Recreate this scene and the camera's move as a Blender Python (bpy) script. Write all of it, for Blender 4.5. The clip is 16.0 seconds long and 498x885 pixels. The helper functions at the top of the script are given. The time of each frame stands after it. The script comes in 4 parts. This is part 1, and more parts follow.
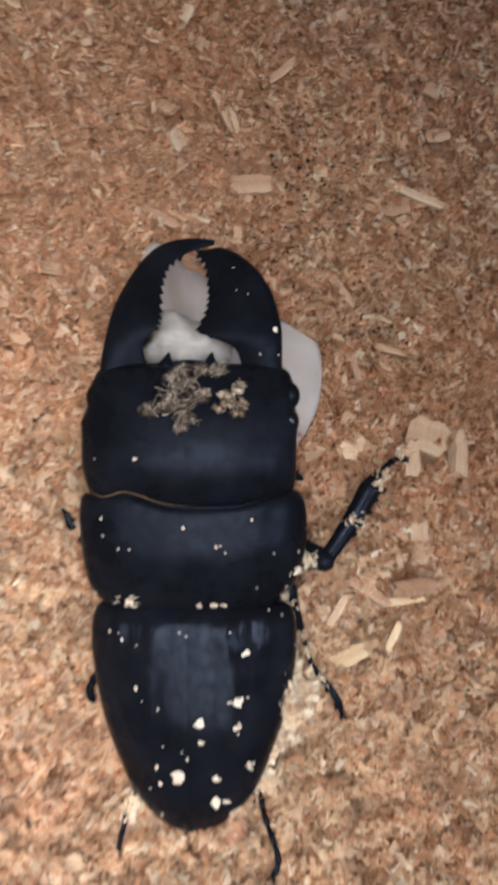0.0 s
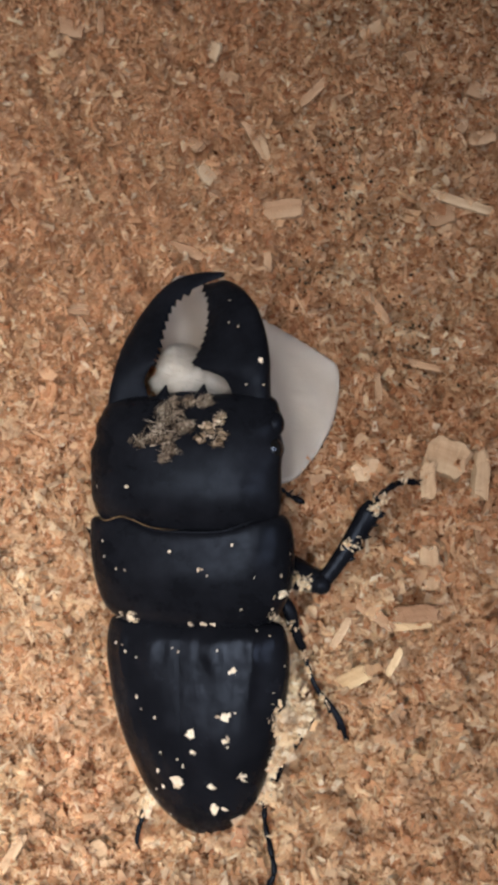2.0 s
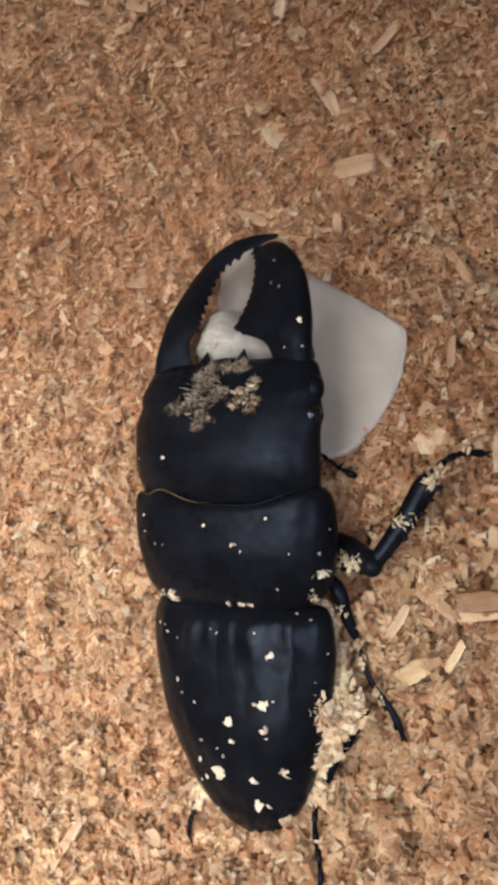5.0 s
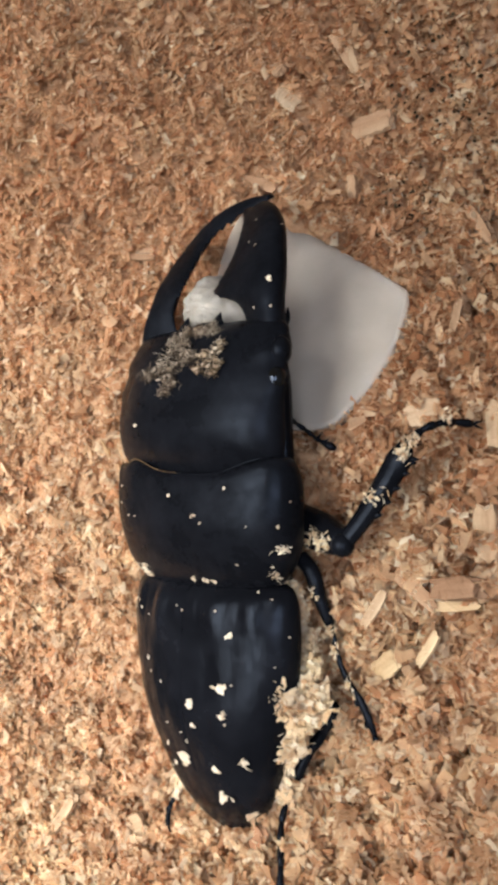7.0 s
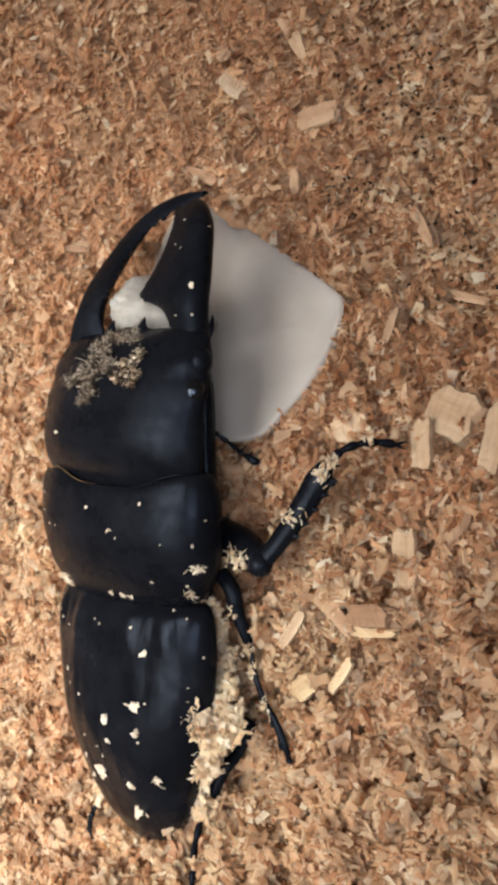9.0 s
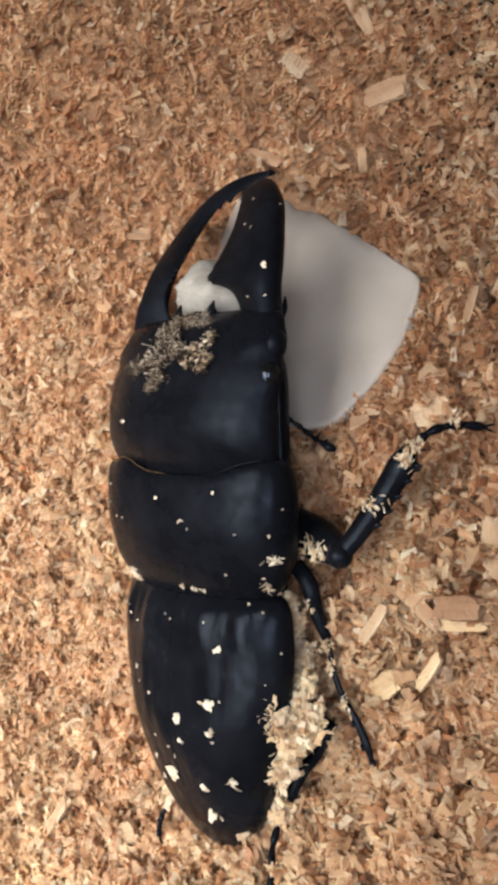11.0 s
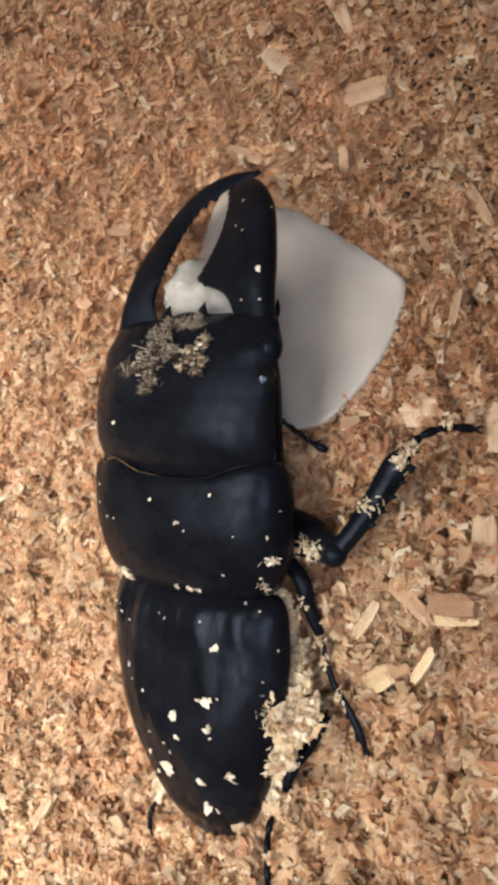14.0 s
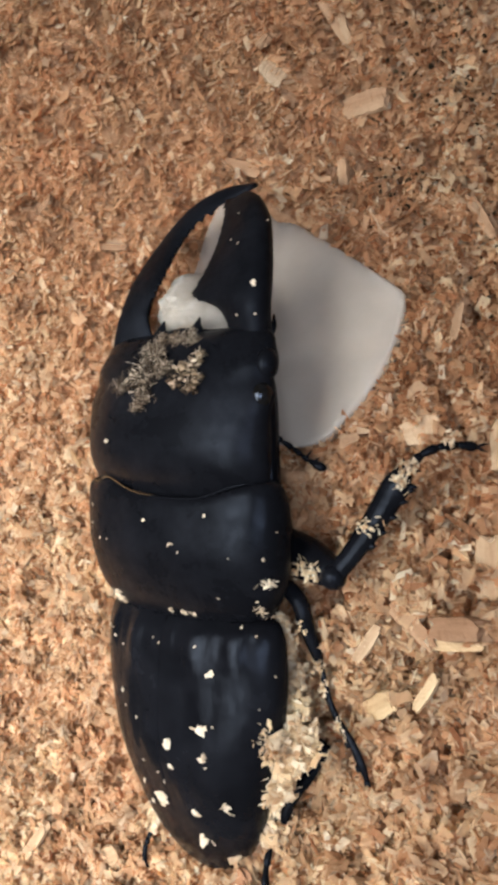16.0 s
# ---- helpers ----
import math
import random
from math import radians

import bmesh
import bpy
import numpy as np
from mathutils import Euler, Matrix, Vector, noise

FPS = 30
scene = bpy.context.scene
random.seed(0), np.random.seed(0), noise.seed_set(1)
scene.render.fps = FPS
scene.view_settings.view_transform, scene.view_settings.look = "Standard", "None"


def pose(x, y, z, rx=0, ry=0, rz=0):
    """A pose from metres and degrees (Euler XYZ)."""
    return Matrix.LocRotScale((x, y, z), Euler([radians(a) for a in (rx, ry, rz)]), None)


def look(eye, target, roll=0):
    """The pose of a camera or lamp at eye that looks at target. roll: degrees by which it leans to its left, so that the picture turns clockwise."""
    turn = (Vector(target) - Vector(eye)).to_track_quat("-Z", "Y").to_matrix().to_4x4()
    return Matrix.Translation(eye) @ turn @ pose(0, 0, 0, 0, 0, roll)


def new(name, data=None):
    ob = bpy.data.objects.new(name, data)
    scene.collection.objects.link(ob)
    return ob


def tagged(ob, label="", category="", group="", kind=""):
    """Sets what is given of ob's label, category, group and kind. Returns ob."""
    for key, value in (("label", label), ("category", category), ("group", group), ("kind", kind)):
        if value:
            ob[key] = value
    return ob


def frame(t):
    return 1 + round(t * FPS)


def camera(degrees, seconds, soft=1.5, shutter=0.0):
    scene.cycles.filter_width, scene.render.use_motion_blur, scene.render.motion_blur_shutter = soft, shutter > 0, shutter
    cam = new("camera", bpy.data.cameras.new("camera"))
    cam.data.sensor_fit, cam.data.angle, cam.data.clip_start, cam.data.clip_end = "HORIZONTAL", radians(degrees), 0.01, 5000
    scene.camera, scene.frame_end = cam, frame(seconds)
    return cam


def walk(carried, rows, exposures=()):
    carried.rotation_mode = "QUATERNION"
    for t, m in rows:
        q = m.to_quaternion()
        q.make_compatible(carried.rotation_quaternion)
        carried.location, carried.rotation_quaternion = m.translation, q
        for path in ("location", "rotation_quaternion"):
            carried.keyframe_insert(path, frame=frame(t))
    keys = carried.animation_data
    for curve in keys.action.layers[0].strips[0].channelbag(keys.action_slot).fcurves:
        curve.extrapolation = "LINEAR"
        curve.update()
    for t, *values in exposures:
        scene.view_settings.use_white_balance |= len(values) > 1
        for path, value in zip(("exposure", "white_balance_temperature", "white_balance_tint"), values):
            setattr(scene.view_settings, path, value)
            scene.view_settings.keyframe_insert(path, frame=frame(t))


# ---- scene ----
cam = camera(33.3, 16.0, soft=4.3, shutter=0.5)
METRES, EYE, TILT, LEAN, TURN = 0.17, 0.13085, -79.334, -13.002, -1.219
ROWS = [
    (0, 0.0006, -0.0001, -0.0006, 0.08, 0.03, 0.06),
    (0.5, 0.1212, -0.0677, -0.0123, 10.86, -1.61, 0.65),
    (1, 0.1521, -0.0321, 0.0103, 13.24, -0.87, 0.80),
    (1.5, 0.1673, -0.0063, 0.0255, 13.83, -1.10, 1.55),
    (2, 0.2157, 0.0022, 0.0332, 16.22, -0.75, 0.93),
    (2.5, 0.2474, 0.0401, 0.0354, 20.23, 0.46, 0.10),
    (3, 0.2568, 0.0455, 0.0282, 20.82, 0.74, -0.34),
    (3.5, 0.3043, 0.0692, 0.0110, 22.02, 0.61, -0.44),
    (4, 0.3074, 0.0878, 0.0361, 25.05, 0.80, -0.54),
    (4.5, 0.3087, 0.0875, 0.0120, 27.08, 0.26, 1.35),
    (7, 0.4273, 0.2280, -0.0483, 41.56, 1.75, 0.07),
    (7.5, 0.4300, 0.2330, -0.0480, 41.20, 1.22, -0.05),
    (8, 0.4200, 0.2290, -0.0369, 40.61, 0.89, -0.00),
    (8.5, 0.4273, 0.2374, -0.0438, 40.85, 0.79, 0.23),
    (9, 0.4560, 0.2815, -0.0068, 41.34, -1.02, -1.14),
    (9.5, 0.4306, 0.2832, -0.0099, 43.19, -0.68, -0.75),
    (10, 0.4221, 0.2868, -0.0157, 44.06, -0.37, -0.45),
    (12.5, 0.4140, 0.2781, -0.0254, 43.66, -0.96, -0.48),
    (13, 0.4097, 0.2744, -0.0080, 42.95, -1.10, -0.31),
    (13.5, 0.3981, 0.2436, -0.0135, 40.61, -1.93, -0.27),
    (14, 0.3939, 0.2503, -0.0038, 39.68, -2.22, -0.08),
    (14.5, 0.3988, 0.2517, -0.0083, 39.42, -2.02, 0.01),
    (15, 0.3994, 0.2671, -0.0145, 39.40, -1.50, -0.43),
    (15.5, 0.3803, 0.2567, -0.0049, 39.60, -1.34, -0.26),
    (16, 0.3883, 0.2682, -0.0025, 40.09, -1.13, 0.08),
]

PATH_FRAME = pose(0, 0, EYE, TILT, LEAN, TURN)
walk(cam, [(t, PATH_FRAME @ pose(METRES * x, METRES * y, METRES * z, 90 + pitch, roll, yaw)) for t, x, y, z, yaw, pitch, roll in ROWS],
     exposures=[(0, -0.46, 5900, 14), (0.5, -0.6, 6300, 14), (1, -0.74, 6400, 14), (2, -0.58, 6400, 13), (3, -0.63, 6400, 13), (4.5, -0.54, 6350, 12), (7, -0.25, 6380, 10), (16, -0.28, 6380, 10)])

# ---- light ----
world = bpy.data.worlds.new("world")
scene.world = world
world.use_nodes = True
world.node_tree.nodes["Background"].inputs["Color"].default_value = (0.8, 0.9, 1.0, 1)
world.node_tree.nodes["Background"].inputs["Strength"].default_value = 0.0


def area_lamp(name, eye, target, sx, sy, watts, colour, spread=180):
    data = bpy.data.lights.new(name, "AREA")
    data.shape, data.size, data.size_y, data.energy, data.color = "RECTANGLE", sx, sy, watts, colour
    data.spread = math.radians(spread)
    ob = new(name, data)
    ob.matrix_world = look(eye, target)
    return ob


# unseen lamp, added so brightness falls off from lower left to upper right
area_lamp("desk_lamp", (-0.115, -0.09, 0.22), (-0.115, -0.09, 0), 0.3, 0.3, 1.6, (1.0, 0.91, 0.78), 95)
area_lamp("ceiling_lamp", (0.78, -0.25, 1.62), (0.4, -0.1, 0), 0.9, 0.9, 22.0, (0.97, 0.96, 0.98))


# ---- materials ----
def material(name, rough=0.5, metal=0.0):
    m = bpy.data.materials.new(name)
    m.use_nodes = True
    b = m.node_tree.nodes["Principled BSDF"]
    b.inputs["Roughness"].default_value, b.inputs["Metallic"].default_value = rough, metal
    return m, m.node_tree, b


def node(tree, kind, **values):
    n = tree.nodes.new(kind)
    for key, value in values.items():
        n.inputs[key.replace("_", " ")].default_value = value
    return n


def ramp(tree, source, *stops):
    r = tree.nodes.new("ShaderNodeValToRGB")
    while len(r.color_ramp.elements) < len(stops):
        r.color_ramp.elements.new(0.5)
    for e, (at, c) in zip(r.color_ramp.elements, stops):
        e.position, e.color = at, (*c, 1)
    tree.links.new(source, r.inputs["Fac"])
    return r.outputs["Color"]


def mix(tree, a, b, fac, blend="MIX"):
    n = tree.nodes.new("ShaderNodeMix")
    n.data_type, n.blend_type = "RGBA", blend
    for value, socket in ((fac, n.inputs[0]), (a, n.inputs[6]), (b, n.inputs[7])):
        if hasattr(value, "is_linked"):
            tree.links.new(value, socket)
        else:
            socket.default_value = value
    return n.outputs[2]


def coords(tree, stretch=(1, 1, 1)):
    c = tree.nodes.new("ShaderNodeTexCoord")
    m = node(tree, "ShaderNodeMapping", Scale=stretch)
    tree.links.new(c.outputs["Object"], m.inputs["Vector"])
    return m.outputs["Vector"]


def noise_of(tree, vector, scale, detail=4.0, rough=0.6):
    n = node(tree, "ShaderNodeTexNoise", Scale=scale, Detail=detail, Roughness=rough)
    tree.links.new(vector, n.inputs["Vector"])
    return n.outputs["Fac"]


def bump(tree, bsdf, height, distance, strength=1.0):
    n = node(tree, "ShaderNodeBump", Strength=strength, Distance=distance)
    tree.links.new(height, n.inputs["Height"])
    tree.links.new(n.outputs["Normal"], bsdf.inputs["Normal"])


def wood_material(name, stops, grain=0.3, per_object=False, sheer=0.5, stretch=(1, 1, 1)):
    """Softwood pieces: each piece its own tone, with a fine streaky grain."""
    m, t, b = material(name, 0.85)
    if per_object:
        tone = t.nodes.new("ShaderNodeObjectInfo").outputs["Random"]
    else:
        tone = t.nodes.new("ShaderNodeNewGeometry").outputs["Random Per Island"]
    colour = ramp(t, tone, *stops)
    v = coords(t, stretch)
    streak = noise_of(t, v, 2300, 5, 0.75)
    patch = noise_of(t, v, 230, 4, 0.65)
    shade = ramp(t, streak, (0.25, (0.7, 0.64, 0.58)), (0.6, (1.0, 1.0, 1.0)), (0.85, (1.15, 1.12, 1.05)))
    shade2 = ramp(t, patch, (0.36, (0.73, 0.64, 0.575)), (0.5, (0.98, 0.955, 0.93)), (0.63, (1.1, 1.1, 1.09)))
    c = mix(t, colour, shade, grain * 2, "MULTIPLY")
    c = mix(t, c, shade2, 0.8, "MULTIPLY")
    drift = noise_of(t, coords(t), 70, 3, 0.6)
    c = mix(t, c, ramp(t, drift, (0.36, (1.0, 0.95, 0.91)), (0.64, (1.0, 1.03, 1.03))), 0.9, "MULTIPLY")
    t.links.new(c, b.inputs["Base Color"])
    b.inputs["Specular IOR Level"].default_value = 0.08
    bump(t, b, streak, 0.0002, 0.8)
    # thin wood lets some light through
    glow, blend = t.nodes.new("ShaderNodeBsdfTranslucent"), node(t, "ShaderNodeMixShader", Fac=sheer)
    t.links.new(c, glow.inputs["Color"])
    t.links.new(b.outputs["BSDF"], blend.inputs[1])
    t.links.new(glow.outputs["BSDF"], blend.inputs[2])
    t.links.new(blend.outputs["Shader"], t.nodes["Material Output"].inputs["Surface"])
    return m


CHIP_STOPS = ((0.0, (0.48, 0.26, 0.155)), (0.06, (0.65, 0.425, 0.28)), (0.25, (0.77, 0.555, 0.38)), (0.45, (0.71, 0.485, 0.325)),
              (0.7, (0.79, 0.585, 0.41)), (0.88, (0.83, 0.65, 0.475)), (1.0, (0.9, 0.79, 0.64)))
MAT_CHIPS = wood_material("wood_shavings", CHIP_STOPS, 0.34, sheer=0.72)
MAT_FIBRE = wood_material("wood_fibre", ((0.0, (0.5, 0.28, 0.17)), (0.4, (0.75, 0.51, 0.335)), (0.75, (0.84, 0.66, 0.47)), (1.0, (0.9, 0.8, 0.64))), sheer=0.6)
MAT_CHIP = wood_material("tan_chip", ((0.0, (0.35, 0.24, 0.17)), (0.5, (0.42, 0.295, 0.21)), (1.0, (0.49, 0.36, 0.26))), 0.4, True, 0.12, (0.12, 1, 1))
MAT_CHIP_PALE = wood_material("pale_chip", ((0.0, (0.43, 0.325, 0.235)), (0.5, (0.49, 0.385, 0.285)), (1.0, (0.56, 0.46, 0.355))), 0.4, True, 0.12, (0.12, 1, 1))
MAT_CHIP_RED = wood_material("red_chip", ((0.0, (0.34, 0.2, 0.135)), (1.0, (0.42, 0.26, 0.18))), 0.4, True, 0.12, (0.12, 1, 1))
MAT_CHIP_BROWN = wood_material("brown_chip", ((0.0, (0.3, 0.2, 0.14)), (1.0, (0.36, 0.24, 0.17))), 0.4, True, 0.12, (0.12, 1, 1))
MAT_CHIP_CREAM = wood_material("cream_chip", ((0.0, (0.58, 0.47, 0.32)), (1.0, (0.68, 0.57, 0.41))), 0.4, True, 0.12, (0.12, 1, 1))
MAT_CRUMB = wood_material("crumb", ((0.0, (0.66, 0.57, 0.45)), (0.4, (0.77, 0.71, 0.61)), (1.0, (0.88, 0.85, 0.79))), 0.3, sheer=0.3)
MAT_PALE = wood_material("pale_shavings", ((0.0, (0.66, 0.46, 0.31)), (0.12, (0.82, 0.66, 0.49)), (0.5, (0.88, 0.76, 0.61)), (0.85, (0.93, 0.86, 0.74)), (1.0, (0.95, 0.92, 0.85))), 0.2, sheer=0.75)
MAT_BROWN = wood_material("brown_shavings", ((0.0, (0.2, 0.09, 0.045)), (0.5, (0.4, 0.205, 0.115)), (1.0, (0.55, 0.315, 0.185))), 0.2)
MAT_CREAM = wood_material("cream_shavings", ((0.0, (0.66, 0.47, 0.31)), (0.1, (0.82, 0.69, 0.52)), (0.5, (0.89, 0.81, 0.67)), (1.0, (0.95, 0.93, 0.87))), 0.1, sheer=0.6)
MAT_DIRT = wood_material("grey_debris", ((0.0, (0.03, 0.022, 0.016)), (0.35, (0.12, 0.1, 0.085)), (0.62, (0.38, 0.34, 0.29)), (0.85, (0.66, 0.63, 0.57)), (1.0, (0.94, 0.93, 0.9))), 0.2)
MAT_DIRT_TAN = wood_material("tan_debris", ((0.0, (0.04, 0.03, 0.02)), (0.35, (0.17, 0.14, 0.1)), (0.65, (0.56, 0.48, 0.38)), (1.0, (0.93, 0.89, 0.82))), 0.2)
MAT_DARK = wood_material("dark_specks", ((0.0, (0.02, 0.017, 0.014)), (1.0, (0.16, 0.12, 0.08))))


def ground_material():
    m, t, b = material("bedding", 0.9)
    v = coords(t)
    fine, mid = noise_of(t, v, 900, 6, 0.7), noise_of(t, v, 190, 4, 0.6)
    c = ramp(t, fine, (0.3, (0.4, 0.23, 0.14)), (0.5, (0.55, 0.36, 0.235)), (0.72, (0.68, 0.49, 0.34)))
    c = mix(t, c, ramp(t, mid, (0.35, (0.6, 0.52, 0.46)), (0.6, (1.0, 1.0, 1.0))), 0.8, "MULTIPLY")
    t.links.new(c, b.inputs["Base Color"])
    b.inputs["Specular IOR Level"].default_value = 0.2
    bump(t, b, fine, 0.0008)
    return m


MAT_GROUND = ground_material()


def chitin(name, rough, grain, bump_mm, spread=0.12, colour=(0.0036, 0.0042, 0.0062), gloss=0.2, streak=0.0):
    """Black beetle cuticle: satin, finely pitted, with dusty patches."""
    m, t, b = material(name, rough)
    v = coords(t)
    pits = noise_of(t, v, grain, 3, 0.5)
    dust = noise_of(t, v, 130, 5, 0.65)
    t.links.new(ramp(t, dust, (0.4, colour), (0.8, tuple(2.2 * k for k in colour))), b.inputs["Base Color"])
    r = ramp(t, dust, (0.3, (rough - spread * 0.5,) * 3), (0.7, (rough + spread,) * 3))
    t.links.new(r, b.inputs["Roughness"])
    wear = noise_of(t, v, 700, 5, 0.7)
    shine = ramp(t, wear, (0.4, (0.7 * gloss,) * 3), (0.62, (1.35 * gloss,) * 3))
    t.links.new(shine, b.inputs["Specular IOR Level"])
    b.inputs["Specular Tint"].default_value = (0.52, 0.68, 1.0, 1)
    if streak:
        # fine wrinkles along the body
        lines = noise_of(t, coords(t, (1, 0.16, 1)), 900, 4, 0.6)
        pits = mix(t, pits, lines, streak)
    bump(t, b, pits, bump_mm / 1000, 0.6)
    if streak:
        # shallow dents
        dents = t.nodes.new("ShaderNodeBump")
        dents.inputs["Distance"].default_value, dents.inputs["Strength"].default_value = 0.0003, 0.5
        t.links.new(noise_of(t, coords(t, (1, 0.4, 1)), 330, 3, 0.55), dents.inputs["Height"])
        fine = b.inputs["Normal"].links[0].from_node
        t.links.new(dents.outputs["Normal"], fine.inputs["Normal"])
    return m


MAT_SHELL = chitin("shell_matte", 0.27, 4200, 0.04, gloss=0.07)
MAT_ELYTRA = chitin("shell_satin", 0.18, 2600, 0.05, gloss=0.095, streak=0.75)
MAT_JAW = chitin("jaw_black", 0.42, 3800, 0.02, gloss=0.06)
MAT_LEG = chitin("leg_gloss", 0.16, 1500, 0.08, 0.2, gloss=0.09)
MAT_EYE = chitin("eye_gloss", 0.08, 5000, 0.005, 0.04, (0.003, 0.003, 0.003), gloss=0.4)
MAT_FRINGE = wood_material("fringe", ((0.0, (0.28, 0.2, 0.12)), (1.0, (0.4, 0.3, 0.19))))


def jelly_material(name, rough, colour, pits):
    m, t, b = material(name, rough)
    v = coords(t)
    cloud = noise_of(t, v, 120, 4, 0.55)
    c = ramp(t, cloud, (0.3, tuple(0.86 * k for k in colour)), (0.7, colour))
    t.links.new(c, b.inputs["Base Color"])
    b.inputs["Subsurface Weight"].default_value = 1.0
    b.inputs["Subsurface Radius"].default_value = (1.0, 0.9, 0.8)
    b.inputs["Subsurface Scale"].default_value = 0.015
    b.inputs["Specular IOR Level"].default_value = 0.32
    bump(t, b, noise_of(t, v, 420, 4, 0.6), pits, 0.6)
    return m


MAT_JELLY = jelly_material("white_jelly", 0.42, (0.475, 0.445, 0.42), 0.0002)
MAT_GNAWED = jelly_material("gnawed_jelly", 0.55, (0.31, 0.305, 0.295), 0.0009)


def plaster(name, colour):
    m, t, b = material(name, 0.9)
    v = coords(t)
    n = noise_of(t, v, 6, 5, 0.6)
    t.links.new(ramp(t, n, (0.3, tuple(0.9 * k for k in colour)), (0.7, colour)), b.inputs["Base Color"])
    bump(t, b, noise_of(t, v, 120, 3), 0.001, 0.3)
    return m


MAT_WALL, MAT_FLOOR = plaster("wall_paint", (0.55, 0.53, 0.5)), plaster("floor_board", (0.22, 0.16, 0.11))


# ---- mesh helpers ----
def mesh_object(name, verts, faces, mat, smooth=True):
    me = bpy.data.meshes.new(name)
    me.from_pydata([tuple(map(float, v)) for v in verts], [], faces)
    me.materials.append(mat)
    me.validate()
    if smooth:
        me.shade_smooth()
    return new(name, me)


def part(name, verts, faces, mat, parent, label="", smooth=True):
    ob = mesh_object(name, verts, faces, mat, smooth)
    ob.parent = parent
    return tagged(ob, label)


def loft(rings, cap=True):
    """Verts and faces through equal closed rings of points."""
    n = len(rings[0])
    verts = [p for ring in rings for p in ring]
    faces = [(k * n + i, k * n + (i + 1) % n, (k + 1) * n + (i + 1) % n, (k + 1) * n + i) for k in range(len(rings) - 1) for i in range(n)]
    if cap:
        for k, flip in ((0, True), (len(rings) - 1, False)):
            ring = rings[k]
            verts.append(tuple(np.mean(ring, axis=0)))
            c = len(verts) - 1
            faces += [(k * n + (i + 1) % n, k * n + i, c) if flip else (k * n + i, k * n + (i + 1) % n, c) for i in range(n)]
    return verts, faces


def spline(keys, count):
    """Rows of numbers, glided through with a Catmull-Rom curve."""
    p = np.array(keys, float)
    p = np.vstack([2 * p[0] - p[1], p, 2 * p[-1] - p[-2]])
    out = []
    for u in np.linspace(0, len(keys) - 1 - 1e-9, count):
        k, f = int(u), u - int(u)
        a, b, c, d = p[k : k + 4]
        out.append(0.5 * (2 * b + (c - a) * f + (2 * a - 5 * b + 4 * c - d) * f**2 + (3 * b - a - 3 * c + d) * f**3))
    return np.array(out)


def joined(*meshes):
    verts, faces = [], []
    for v, f in meshes:
        base = len(verts)
        verts += [tuple(p) for p in v]
        faces += [tuple(i + base for i in face) for face in f]
    return verts, faces


def tube(points, radii, sides=10, flat=1.0, up=(0, 0, 1)):
    """A tapered tube along points; flat squeezes it along up."""
    pts, rings = np.array(points, float), []
    rad = np.interp(np.linspace(0, 1, len(pts)), np.linspace(0, 1, len(radii)), radii)
    for k, p in enumerate(pts):
        d = pts[min(k + 1, len(pts) - 1)] - pts[max(k - 1, 0)]
        d /= np.linalg.norm(d) + 1e-12
        side = np.cross(d, up)
        side /= np.linalg.norm(side) + 1e-12
        top = np.cross(side, d)
        rings.append([p + rad[k] * (math.cos(a) * side + flat * math.sin(a) * top) for a in np.linspace(0, 2 * math.pi, sides, endpoint=False)])
    return loft(rings)


def spike(base, tip, radius):
    return tube([base, np.add(base, np.subtract(tip, base) * 0.6), tip], (radius, radius * 0.55, radius * 0.08), 6)


def ball(centre, radii, rows=10, cols=16, rough=0.0, rng=None):
    rings = []
    for v in np.linspace(-1, 1, rows + 1)[1:-1] * math.pi / 2:
        ring = []
        for u in np.linspace(0, 2 * math.pi, cols, endpoint=False):
            k = 1 + (rough * rng.uniform(-1, 1) if rough else 0)
            ring.append((centre[0] + k * radii[0] * math.cos(v) * math.cos(u), centre[1] + k * radii[1] * math.cos(v) * math.sin(u), centre[2] + k * radii[2] * math.sin(v)))
        rings.append(ring)
    verts, faces = loft(rings, False)
    n = len(verts)
    verts += [(centre[0], centre[1], centre[2] - radii[2]), (centre[0], centre[1], centre[2] + radii[2])]
    last = (len(rings) - 1) * cols
    faces += [((i + 1) % cols, i, n) for i in range(cols)] + [(last + i, last + (i + 1) % cols, n + 1) for i in range(cols)]
    return verts, faces


# ---- the room ----
def slab(name, x0, y0, z0, x1, y1, z1, mat):
    v = [(x, y, z) for x in (x0, x1) for y in (y0, y1) for z in (z0, z1)]
    f = [(0, 1, 3, 2), (4, 6, 7, 5), (0, 4, 5, 1), (2, 3, 7, 6), (0, 2, 6, 4), (1, 5, 7, 3)]
    return tagged(mesh_object(name, v, f, mat, False), kind="structure")


slab("floor", -1.5, -1.5, -0.12, 1.5, 1.5, -0.07, MAT_FLOOR)
slab("ceiling", -1.5, -1.5, 1.7, 1.5, 1.5, 1.76, MAT_WALL)
slab("wall_north", -1.5, 1.5, -0.12, 1.5, 1.56, 1.76, MAT_WALL)
slab("wall_south", -1.5, -1.56, -0.12, 1.5, -1.5, 1.76, MAT_WALL)
slab("wall_east", 1.5, -1.56, -0.12, 1.56, 1.56, 1.76, MAT_WALL)
slab("wall_west", -1.56, -1.56, -0.12, -1.5, 1.56, 1.76, MAT_WALL)

